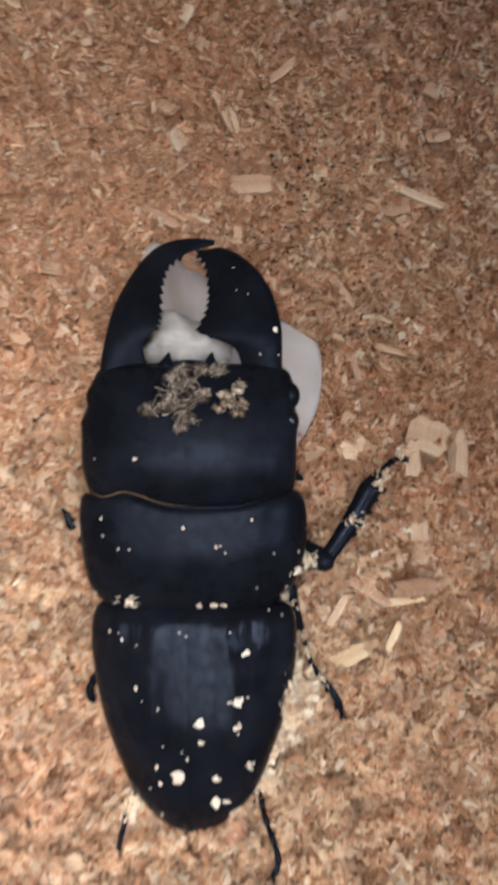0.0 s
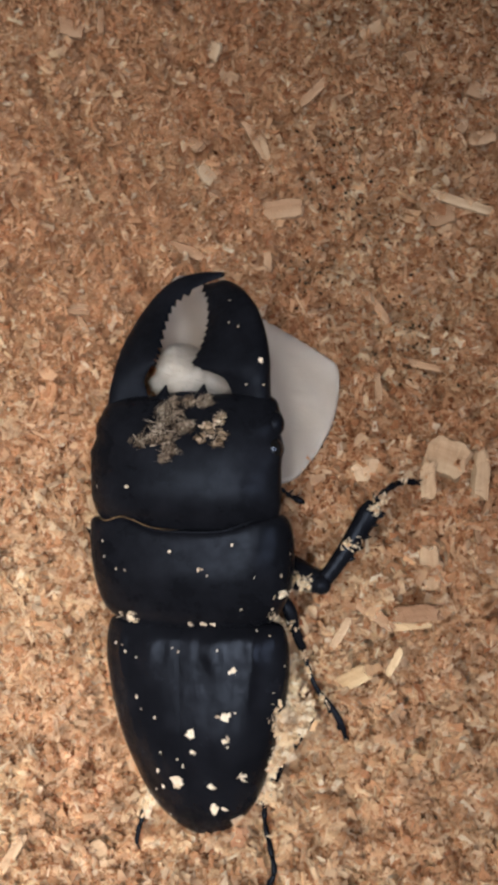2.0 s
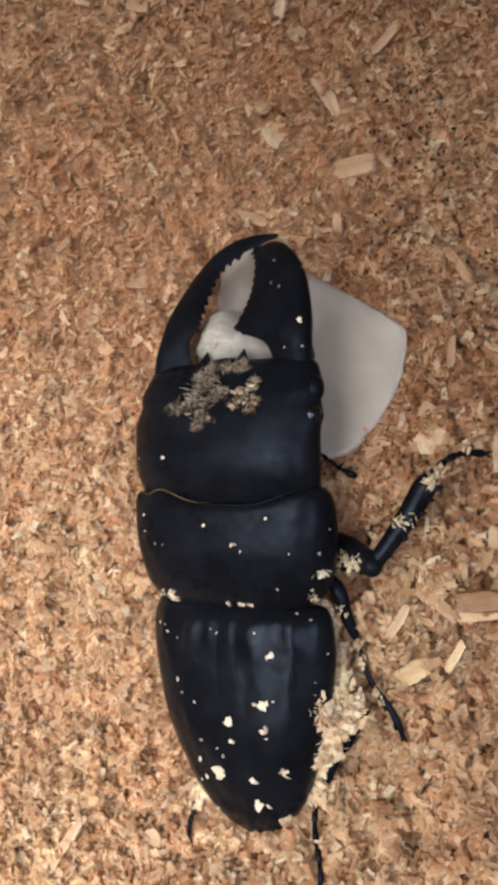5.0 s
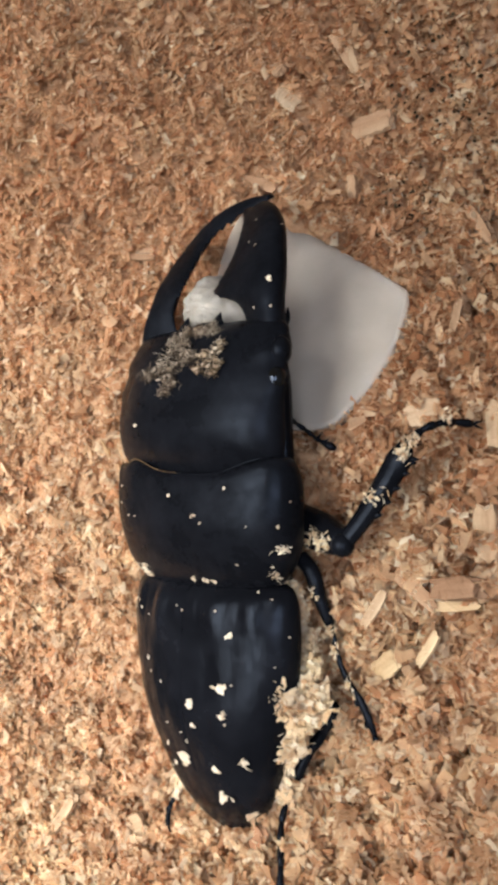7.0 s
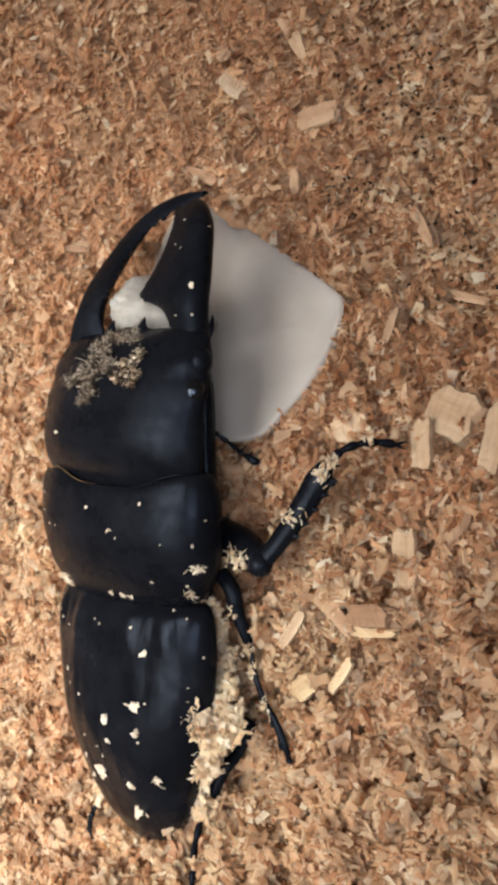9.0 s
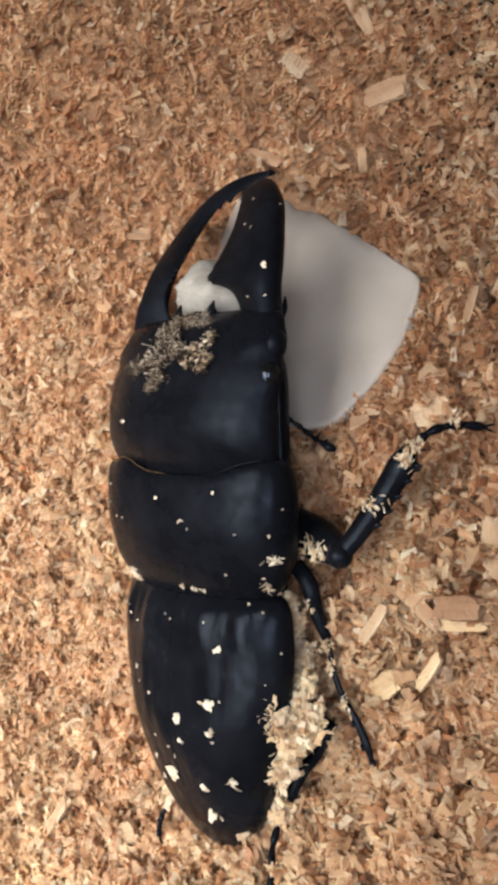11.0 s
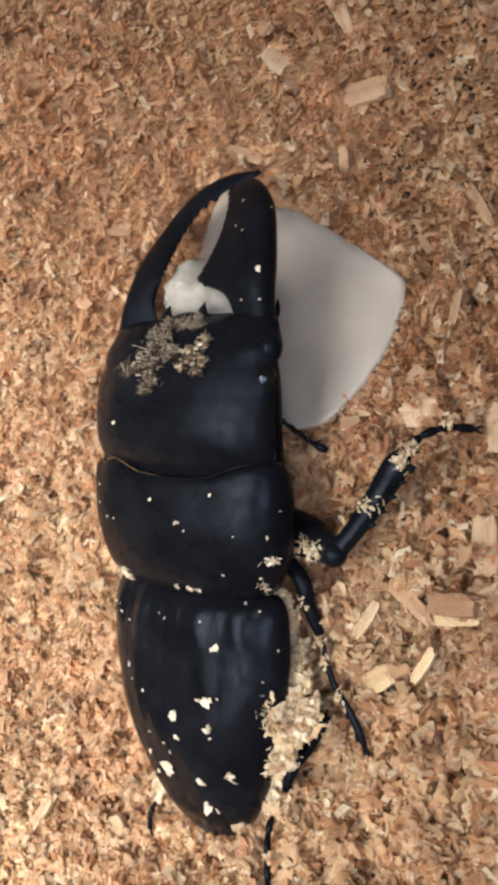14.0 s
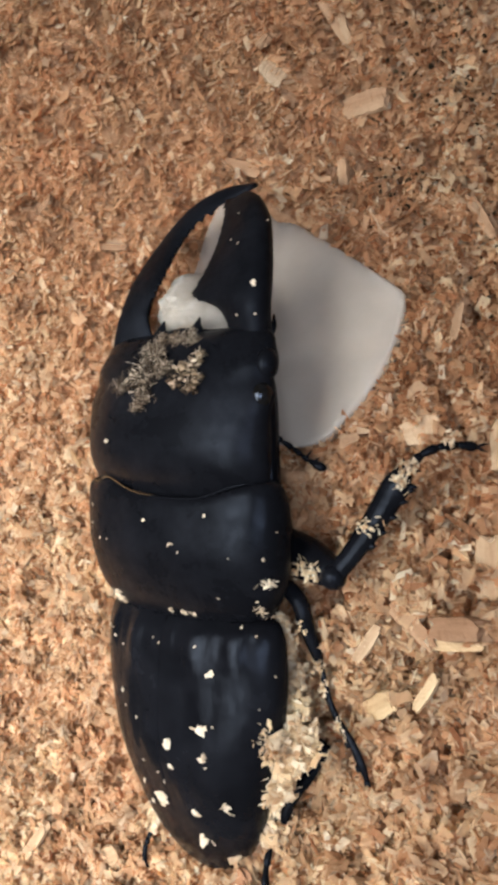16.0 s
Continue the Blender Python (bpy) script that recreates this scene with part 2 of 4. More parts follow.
# ---- the bedding's relief, in millimetres ----
HILL_X, HILL_Y, HILL_WIDTH = (-30, -5, 20, 45, 70), (-55, -30, -5, 20, 45, 70, 95, 120), 22.0
HILLS = np.array([[-2.9, 0.0, 2.1, 3.9, 5.0], [-5.6, -2.5, -2.8, -0.6, 7.3], [-3.4, -0.8, -0.6, -1.4, 2.2], [-1.6, 1.4, 2.4, 4.3, 4.4],
                  [-1.9, 2.9, 5.1, -5.1, -3.5], [6.1, -0.6, -1.8, -5.6, -2.4], [8.1, -2.4, -1.1, 2.6, 2.0], [2.5, 1.7, 4.8, 0.2, -2.4]])
# outline of the jelly's top, and its plane
JELLY = np.array([(12.6, 45), (12.5, 50.5), (12.9, 54.8), (14.0, 57.7), (16.4, 58.2), (20.0, 57.4), (27.5, 52.9), (35.7, 47.2), (41.2, 43.2), (42.9, 41.2), (42.9, 37), (42.0, 31.8),
                  (40.2, 27.6), (37.8, 24), (35.2, 21.3), (31, 20.5), (25, 22), (18, 27), (13.4, 36)])
JELLY_N, JELLY_D = np.array((-0.0818, 0.2729, 0.9586)), 9.06


def jelly_top(x, y):
    rise = np.clip((23 - x) / 8, 0, 1)
    return (JELLY_D - JELLY_N[0] * x - JELLY_N[1] * y) / JELLY_N[2] + 6.8 * rise * rise * (3 - 2 * rise)


def in_jelly(x, y):
    """How far inside the jelly's outline a point lies, in millimetres (minus: outside)."""
    x, y = np.asarray(x, float), np.asarray(y, float)
    inside, near = np.zeros(x.shape, bool), np.full(x.shape, 1e9)
    for (ax, ay), (bx, by) in zip(JELLY, np.roll(JELLY, -1, 0)):
        inside ^= ((ay > y) != (by > y)) & (x < (bx - ax) * (y - ay) / (by - ay + 1e-12) + ax)
        f = np.clip(((x - ax) * (bx - ax) + (y - ay) * (by - ay)) / ((bx - ax) ** 2 + (by - ay) ** 2), 0, 1)
        near = np.minimum(near, np.hypot(x - ax - f * (bx - ax), y - ay - f * (by - ay)))
    return np.where(inside, near, -near)


LUMP_TABLE = np.random.default_rng(77).random((96, 96))


def lumps(x, y, cell):
    """Smooth random heights from 0 to 1, about one lump to a cell."""
    u, v = np.asarray(x, float) / cell + 400, np.asarray(y, float) / cell + 400
    i, j = np.floor(u).astype(int), np.floor(v).astype(int)
    f, g = u - i, v - j
    f, g = f * f * (3 - 2 * f), g * g * (3 - 2 * g)
    a, b = LUMP_TABLE[i % 96, j % 96], LUMP_TABLE[(i + 1) % 96, j % 96]
    c, d = LUMP_TABLE[i % 96, (j + 1) % 96], LUMP_TABLE[(i + 1) % 96, (j + 1) % 96]
    return (a * (1 - f) + b * f) * (1 - g) + (c * (1 - f) + d * f) * g


def relief(x, y):
    x, y = np.asarray(x, float), np.asarray(y, float)
    h = np.zeros(np.broadcast(x, y).shape)
    for j, cy in enumerate(HILL_Y):
        for i, cx in enumerate(HILL_X):
            h += HILLS[j, i] * np.exp(-((x - cx) ** 2 + (y - cy) ** 2) / (2 * HILL_WIDTH**2))
    for ax, ay, ph, amp in ((0.9, 0.35, 0.3, 0.6), (-0.45, 0.85, 1.7, 0.75), (0.3, -1.15, 4.1, 0.6), (1.7, 0.9, 2.2, 0.4), (-1.1, 1.9, 0.8, 0.42), (0.15, 0.21, 5.0, 0.6),
                            (2.1, 1.2, 0.5, 0.36), (-1.3, 2.3, 1.1, 0.34), (2.6, -1.0, 2.9, 0.3), (0.4, 2.7, 4.4, 0.3)):
        h += amp * np.sin(ax * x + ay * y + ph + 1.3 * np.sin(0.31 * y + 0.17 * x + ph))
    # clumps, and hollows between them
    near, small = lumps(x + 0.3 * y, y - 0.2 * x, 3.3), lumps(x - 0.4 * y, y + 0.5 * x, 1.9)
    h += 1.8 * (near - 0.5) + 1.5 * (small - 0.5) - 2.4 * np.clip((0.38 - near) / 0.3, 0, 1) - 1.5 * np.clip((0.34 - small) / 0.3, 0, 1)
    # shavings banked up against the jelly's free edge
    away = np.clip(-in_jelly(x, y), 0, None)
    bank = np.clip(jelly_top(x, y) - 0.5 - h, 0, 4.5) * np.exp(-((away / 5.0) ** 2)) * np.clip((x - 28) / 6, 0, 1)
    return h + bank - 0.8


BODY = PATH_FRAME @ pose(0, 0.14, 0, 90, 0, 0)
BODY_INV = np.array(BODY.inverted())
HALF_Y, HALF_W = (-60, -58, -56, -52, -48, -44, -40, -30, -24, -14, 4, 10, 11), (0, 3, 5.5, 9, 10.8, 12, 13.2, 14.9, 14, 16.3, 15.6, 14, 0)


def to_body(p):
    """World metres to the beetle's own millimetres (x to its right, y ahead, z up)."""
    return (np.asarray(p, float) @ BODY_INV[:3, :3].T + BODY_INV[:3, 3]) * 1000


def under_body(p, margin=0.0):
    q = to_body(p)
    return (np.abs(q[..., 0] + 8.5) < np.interp(q[..., 1], HALF_Y, HALF_W) - margin) & (q[..., 1] > -59) & (q[..., 1] < 11)


# the legs: name, thigh, shin, foot, thicknesses, spines along the shin, label; in the beetle's millimetres
LEGS = (
    ("foreleg", [(2.0, -15.2, 12.6), (6.5, -16.6, 12.6), (11.2, -17.9, 13.6)], [(11.3, -18.0, 14.2), (13.4, -15.2, 13.5), (16.0, -11.4, 12.9), (18.4, -7.3, 12.3), (19.4, -5.5, 12.1)],
     [(19.3, -5.5, 12.2), (20.3, -4.5, 12.0), (21.8, -3.2, 10.9), (23.4, -2.6, 8.4), (25.2, -2.8, 6.2)], (2.4, 1.7, 0.55), ((0.4, 0.5), (0.5, 0.6), (0.6, 0.7), (0.7, 0.8), (0.8, 0.9), (0.88, 0.9)), "stout toothed foreleg dusted with wood crumbs"),
    ("middle_leg", [(4.0, -20.0, 13.6), (5.9, -22.0, 13.4), (6.6, -24.9, 13.0), (7.8, -28.6, 12.2)], [(7.8, -28.6, 12.1), (9.2, -33.4, 12.0), (10.8, -36.0, 12.0), (12.5, -38.0, 12.0), (13.8, -40.4, 11.9), (14.2, -42.0, 11.5)],
     [], (0.95, 0.56, 0.5), ((0.6, 0.4), (0.8, 0.4)), "slim glossy middle leg half buried in shavings"),
    ("hind_leg", [(-1.0, -39.0, 12.2), (4.5, -38.8, 12.4), (8.6, -39.4, 12.2)], [(8.8, -39.7, 12.2), (7.5, -41.7, 12.4), (6.2, -43.8, 12.5), (4.9, -45.3, 12.7), (3.4, -48.1, 13.1), (2.5, -50.8, 13.4), (1.6, -52.8, 13.8)],
     [(1.6, -52.8, 13.8), (2.1, -55.5, 15.4), (3.2, -58.2, 16.8), (4.2, -61.2, 18.2), (3.4, -63.4, 18.4)], (1.1, 0.95, 0.48), ((0.5, 0.4),), "slim glossy hind leg half buried in shavings"),
    ("foreleg", [(-18.0, -15.0, 13.0), (-21.0, -16.4, 12.6), (-24.0, -17.0, 12.0)], [(-23.6, -17.2, 12.0), (-25.2, -15.4, 12.2), (-26.8, -13.4, 12.6), (-28.2, -10.4, 13.0)], [], (1.4, 0.8, 0.6), ((0.5, 0.5), (0.7, 0.6)), ""),
    ("middle_leg", [(-19.0, -33.0, 12.0), (-22.0, -35.2, 12.0), (-24.2, -36.6, 11.8)], [(-24.0, -36.5, 11.8), (-24.7, -38.2, 11.6), (-24.4, -40.2, 11.0)], [], (1.0, 0.7, 0.5), (), ""),
    ("hind_leg", [(-13.0, -47.0, 12.0), (-15.5, -50.0, 12.4), (-18.0, -53.5, 13.4)], [(-17.8, -53.0, 13.4), (-18.5, -55.5, 14.4), (-19.0, -58.0, 15.4)],
     [(-19.0, -58.0, 15.4), (-19.3, -59.2, 15.6), (-19.5, -60.2, 15.6), (-19.7, -61.2, 15.4)], (0.9, 0.5, 0.4), (), ""),
)
LEG_LINE = np.concatenate([spline(k, 30) for row in LEGS for k in row[1:4] if k])


PITS = ((8.4, -14.8, 1.6), (7.2, -22.0, 1.8))  # hollows beside the legs


def ground():
    xs = np.r_[np.linspace(-300, -60, 13)[:-1], np.arange(-60, 105, 0.75), np.linspace(105, 340, 13)]
    ys = np.r_[np.linspace(-320, -80, 13)[:-1], np.arange(-80, 140, 0.75), np.linspace(140, 380, 13)]
    gx, gy = np.meshgrid(xs, ys)
    h = relief(gx, gy) - 0.65
    h -= 6.0 * np.clip((in_jelly(gx, gy) + 0.5) / 2, 0, 1)
    p = np.stack([gx, gy, h], -1) / 1000
    q = to_body(p)
    deep = np.clip((np.interp(q[..., 1], HALF_Y, HALF_W) - 1.5 - np.abs(q[..., 0] + 8.5)) / 2.5, 0, 1) * ((q[..., 1] > -58) & (q[..., 1] < 10.5))
    p[..., 2] -= deep * np.clip(q[..., 2] - 11.5, 0, 20) / 1000
    for px, py, size in PITS:
        p[..., 2] -= 0.006 * np.clip(1.3 - np.hypot(q[..., 0] - px, q[..., 1] - py) / size, 0, 1)
    n, m = gx.shape
    faces = [(j * m + i, j * m + i + 1, (j + 1) * m + i + 1, (j + 1) * m + i) for j in range(n - 1) for i in range(m - 1)]
    tagged(mesh_object("ground", p.reshape(-1, 3), faces, MAT_GROUND), "brown wood-shaving bedding, uneven and loosely heaped", "bedding", kind="structure")


ground()


def scatter(count, rng, x0=-50, x1=84, y0=-58, y1=120):
    x, y = rng.uniform(x0, x1, count), rng.uniform(y0, y1, count)
    return x, y


def turned(rng, n, tilt):
    """Random turns: any heading, and a tilt of about so many degrees. Rows of 3x3."""
    yaw, t, ax, roll = rng.uniform(0, 2 * np.pi, n), np.radians(np.abs(rng.normal(0, tilt, n))), rng.uniform(0, 2 * np.pi, n), np.radians(rng.normal(0, tilt, n))
    cz, sz, o, i = np.cos(yaw), np.sin(yaw), np.zeros(n), np.ones(n)
    rz = np.stack([cz, -sz, o, sz, cz, o, o, o, i], -1).reshape(-1, 3, 3)
    ct, st = np.cos(t), np.sin(t)
    ry = np.stack([ct, o, -st, o, i, o, st, o, ct], -1).reshape(-1, 3, 3)
    cr, sr = np.cos(roll), np.sin(roll)
    rx = np.stack([i, o, o, o, cr, -sr, o, sr, cr], -1).reshape(-1, 3, 3)
    return rz @ ry @ rx


BOX_FACES = np.array([(0, 1, 3, 2), (4, 6, 7, 5), (0, 4, 5, 1), (2, 3, 7, 6), (0, 2, 6, 4), (1, 5, 7, 3)])
BENT_FACES = np.array([(0, 2, 3, 1), (8, 9, 11, 10)] + [f for k in (0, 4) for f in ((k, k + 1, k + 5, k + 4), (k + 1, k + 3, k + 7, k + 5), (k + 3, k + 2, k + 6, k + 7), (k + 2, k, k + 4, k + 6))])


def flakes(rng, centre, size, turn, bent=False, jitter=0.42):
    """Many small jagged flakes as one pool of verts and quads; size is length, width, thickness."""
    n = len(centre)
    if bent:
        u = np.array([(a, b, c) for a in (-0.5, 0, 0.5) for b in (-0.5, 0.5) for c in (-0.5, 0.5)])
    else:
        u = np.array([(a, b, c) for a in (-0.5, 0.5) for b in (-0.5, 0.5) for c in (-0.5, 0.5)])
    v = u[None] * (1 + rng.uniform(-jitter, jitter, (n, len(u), 3)))
    v[..., 1] *= 1 + 0.6 * u[None, :, 0] * rng.uniform(-1, 1, (n, 1))
    v = v * size[:, None]
    v[..., 0] += v[..., 1] * rng.uniform(-0.35, 0.35, (n, 1))
    if bent:
        v[:, 4:8, 2] += (rng.uniform(0.0, 0.12, (n, 1)) * size[:, :1])
        v[:, 4:8, 1] += (rng.uniform(-0.18, 0.18, (n, 1)) * size[:, :1])
    v = np.einsum("nij,nkj->nki", turn, v) + centre[:, None]
    f = (BENT_FACES if bent else BOX_FACES)[None] + (np.arange(n) * len(u))[:, None, None]
    return v.reshape(-1, 3), f.reshape(-1, 4)


def quads_object(name, pools, mat, smooth=False):
    verts, faces, base = [], [], 0
    for v, f in pools:
        verts.append(v), faces.append(f + base)
        base += len(v)
    verts, faces = np.concatenate(verts) / 1000, np.concatenate(faces)
    me = bpy.data.meshes.new(name)
    me.vertices.add(len(verts))
    me.vertices.foreach_set("co", verts.ravel())
    me.loops.add(faces.size)
    me.loops.foreach_set("vertex_index", faces.ravel().astype(np.int32))
    me.polygons.add(len(faces))
    me.polygons.foreach_set("loop_start", np.arange(0, faces.size, 4, dtype=np.int32))
    me.materials.append(mat)
    me.update(calc_edges=True)
    if smooth:
        me.shade_smooth()
    else:
        me.shade_flat()
    return new(name, me)


def free_spots(rng, count, low, high, x=None, y=None):
    """Places on the bedding that lie clear of beetle and jelly, in millimetres."""
    if x is None:
        x, y = scatter(count, rng)
    z = relief(x, y) + rng.uniform(low, high, len(x))
    p = np.stack([x, y, z], -1)
    q = to_body(p / 1000)
    for px, py, wide in PITS:
        p[:, 2] -= 6.0 * np.clip(1.3 - np.hypot(q[:, 0] - px, q[:, 1] - py) / wide, 0, 1)
    q = to_body(p / 1000)
    gap = np.full(len(p), 9.0)
    for leg_point in LEG_LINE[::2]:
        gap = np.where(q[:, 2] > leg_point[2] - 0.9, np.minimum(gap, np.hypot(q[:, 0] - leg_point[0], q[:, 1] - leg_point[1])), gap)
    ok = (gap > 1.1) & ~(under_body(p / 1000, 0.7) & (q[..., 2] > 11.0)) & (in_jelly(x, y) < -0.35)
    return p[ok]


def shavings():
    rng = np.random.default_rng(5)
    pools = []
    for count, low, high, lo, hi, wide, thick, tilt, bent in ((7500, -0.5, 0.1, 0.9, 2.2, 0.7, 0.04, 18, True), (32000, -0.4, 0.4, 0.5, 1.6, 0.46, 0.08, 26, False), (32000, -0.2, 0.5, 0.25, 0.8, 0.5, 0.18, 34, False),
                                                              (22000, 0.0, 0.65, 0.16, 0.46, 0.42, 0.3, 40, False), (13000, 0.1, 0.8, 0.9, 2.8, 0.26, 0.05, 18, True)):
        c = free_spots(rng, count, low, high)
        n = len(c)
        length = lo + (hi - lo) * rng.random(n) ** 1.5
        size = np.stack([length, length * rng.uniform(0.5, 1.2, n) * wide, length * rng.uniform(0.5, 1.3, n) * thick + 0.05], -1)
        pools.append(flakes(rng, c, size, turned(rng, n, tilt), bent))
    tagged(quads_object("wood_shavings", pools, MAT_CHIPS), "loose layer of brown and tan softwood shavings", "wood shavings", kind="stuff")
    # pale flakes; their extra density toward low x and y stands in for light
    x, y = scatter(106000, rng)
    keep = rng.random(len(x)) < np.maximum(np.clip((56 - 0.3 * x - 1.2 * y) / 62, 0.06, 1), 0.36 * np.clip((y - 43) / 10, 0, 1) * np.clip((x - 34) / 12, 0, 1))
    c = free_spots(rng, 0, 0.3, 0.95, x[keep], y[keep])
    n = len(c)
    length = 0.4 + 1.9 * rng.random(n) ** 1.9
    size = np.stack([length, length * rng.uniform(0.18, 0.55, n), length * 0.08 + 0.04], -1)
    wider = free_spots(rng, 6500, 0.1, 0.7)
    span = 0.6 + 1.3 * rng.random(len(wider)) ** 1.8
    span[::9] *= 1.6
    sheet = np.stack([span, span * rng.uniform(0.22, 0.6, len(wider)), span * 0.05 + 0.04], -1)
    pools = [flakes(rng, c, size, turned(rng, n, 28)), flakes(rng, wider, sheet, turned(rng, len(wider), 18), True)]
    tagged(quads_object("pale_shavings", pools, MAT_PALE), "pale cream shavings strewn over the brown bedding, denser toward lower left to imitate light", "wood shavings", kind="stuff")
    # brown flakes; thickened at high x and beside the jelly to stand in for shade
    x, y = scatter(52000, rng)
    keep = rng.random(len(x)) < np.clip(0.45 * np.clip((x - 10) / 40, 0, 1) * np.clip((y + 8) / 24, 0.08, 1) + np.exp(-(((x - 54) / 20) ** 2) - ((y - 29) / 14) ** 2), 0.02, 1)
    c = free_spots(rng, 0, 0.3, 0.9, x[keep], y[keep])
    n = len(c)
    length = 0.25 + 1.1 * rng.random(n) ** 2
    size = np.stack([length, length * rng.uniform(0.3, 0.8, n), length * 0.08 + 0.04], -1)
    tagged(quads_object("brown_shavings", [flakes(rng, c, size, turned(rng, n, 24))], MAT_BROWN), "reddish-brown shavings strewn through the bedding, denser at right to imitate shade", "wood shavings", kind="stuff")
    c = free_spots(rng, 40000, 0.1, 1.2)
    n = len(c)
    size = np.stack([0.4 + 1.9 * rng.random(n) ** 2, rng.uniform(0.06, 0.16, n), rng.uniform(0.05, 0.12, n)], -1)
    tagged(quads_object("wood_fibres", [flakes(rng, c, size, turned(rng, n, 30))], MAT_FIBRE), "fine pale wood fibres strewn over the bedding", "wood fibres", kind="stuff")
    nest = np.array([(42, 78), (38, 62), (55, 52), (48, 73), (56, 46), (45, 84)])[rng.integers(6, size=420)]
    x, y = (nest + rng.normal(0, 3.4, (420, 2))).T
    c = free_spots(rng, 0, 0.4, 1.0, x, y)
    n = len(c)
    size = rng.uniform(0.2, 0.65, (n, 1)) * np.stack([np.ones(n), rng.uniform(0.5, 1, n), rng.uniform(0.3, 0.7, n)], -1)
    tagged(quads_object("dark_crumbs", [flakes(rng, c, size, turned(rng, n, 40))], MAT_DARK), "scattered black crumbs of decayed matter on the bedding", "dark crumbs", kind="stuff")


shavings()

# ---- the jelly ----
def jelly():
    thing = tagged(new("beetle_jelly"), "half-eaten piece of translucent white beetle jelly sunk in the bedding", "jelly")
    rng = np.random.default_rng(8)
    out = spline(np.vstack([JELLY, JELLY[:1]]), 97)[:-1]
    mid = np.array((28.0, 40.0))
    rings = []
    for inset, drop in ((0.9, -15), (0.94, -10), (0.98, -4), (1.0, -0.9), (0.998, -0.35), (0.985, -0.08), (0.95, 0.0), (0.86, 0.03), *((k, 0.0) for k in np.linspace(0.8, 0.04, 20))):
        ring = []
        for x, y in mid + (out - mid) * inset:
            wave = 0.28 * math.sin(0.33 * x + 0.2) * math.sin(0.27 * y + 1.0) + 0.12 * math.sin(0.9 * x + 0.5 * y) if inset < 0.98 else 0
            wave += 0.35 * math.exp(-(((y - 36.0 + 0.15 * (x - 37)) / 0.35) ** 2)) * math.exp(-(((x - 37) / 2.4) ** 4)) if inset < 0.98 else 0
            ring.append((x / 1000, y / 1000, (jelly_top(x, y) + drop + wave) / 1000))
        rings.append(ring)
    part("block", *loft(rings), MAT_JELLY, thing)
    # the heap that the beetle has its mouth in, in the beetle's millimetres
    v, f = ball((0, 0, 0), (1, 1, 1), 60, 90)
    pts = []
    for x, y, z in v:
        k = 1 + 0.06 * noise.noise((2.2 * x + 3, 2.2 * y, 2.2 * z)) + 0.05 * noise.noise((6 * x, 6 * y + 2, 6 * z)) + 0.025 * noise.noise((15 * x, 15 * y, 15 * z))
        wide = 7.2 - 1.5 * max(z - 0.5, 0) - 3.4 * min(max(0.35 - z, 0), 1)
        # a shoulder standing up towards the jaws, and bites along its flank
        lobe = math.exp(-(((x + 0.42) / 0.34) ** 2)) * max(y, 0.0)
        bite = 0.16 * math.exp(-(((x + 0.86) / 0.16) ** 2 + ((y - 0.28) / 0.2) ** 2)) + 0.1 * math.exp(-(((x - 0.1) / 0.2) ** 2 + ((y - 0.8) / 0.25) ** 2))
        k -= bite
        pts.append(BODY @ Vector(((-9.2 + k * wide * (x if x > 0 else 1.12 * x)) / 1000, (14.2 + k * 4.7 * y + 2.0 * lobe) / 1000, (11.0 + k * 8.8 * z) / 1000)))
    part("lump", pts, f, MAT_GNAWED, thing, "gnawed white lump of jelly")


jelly()

# ---- the beetle, in its own millimetres: x to its right, y ahead, z up ----
FOOT = np.array((-8.5, -22.0, 9.0))
SURFACE = []


def beetle_part(name, mesh, mat, parent, label="", keep=False):
    verts, faces = mesh
    if keep:
        SURFACE.append((verts, faces))
    return part(name, [(np.asarray(v) - FOOT) / 1000 for v in verts], faces, mat, parent, label)


def tagma(stations, count=34, sides=48, power=2.3, under=2.0):
    """A body section through rows of y, centre x, half width, height of its side edge, rise and depth."""
    rings = []
    for y, cx, a, zs, up, down in spline(stations, count):
        ring = []
        for ang in np.linspace(0, 2 * math.pi, sides, endpoint=False):
            c, s = math.cos(ang), math.sin(ang)
            p = power if s > 0 else under
            x, z = math.copysign(abs(c) ** (2 / p), c), math.copysign(abs(s) ** (2 / p), s)
            ring.append((cx + a * x, y, zs + (up if s > 0 else down) * z))
        rings.append(ring)
    return rings


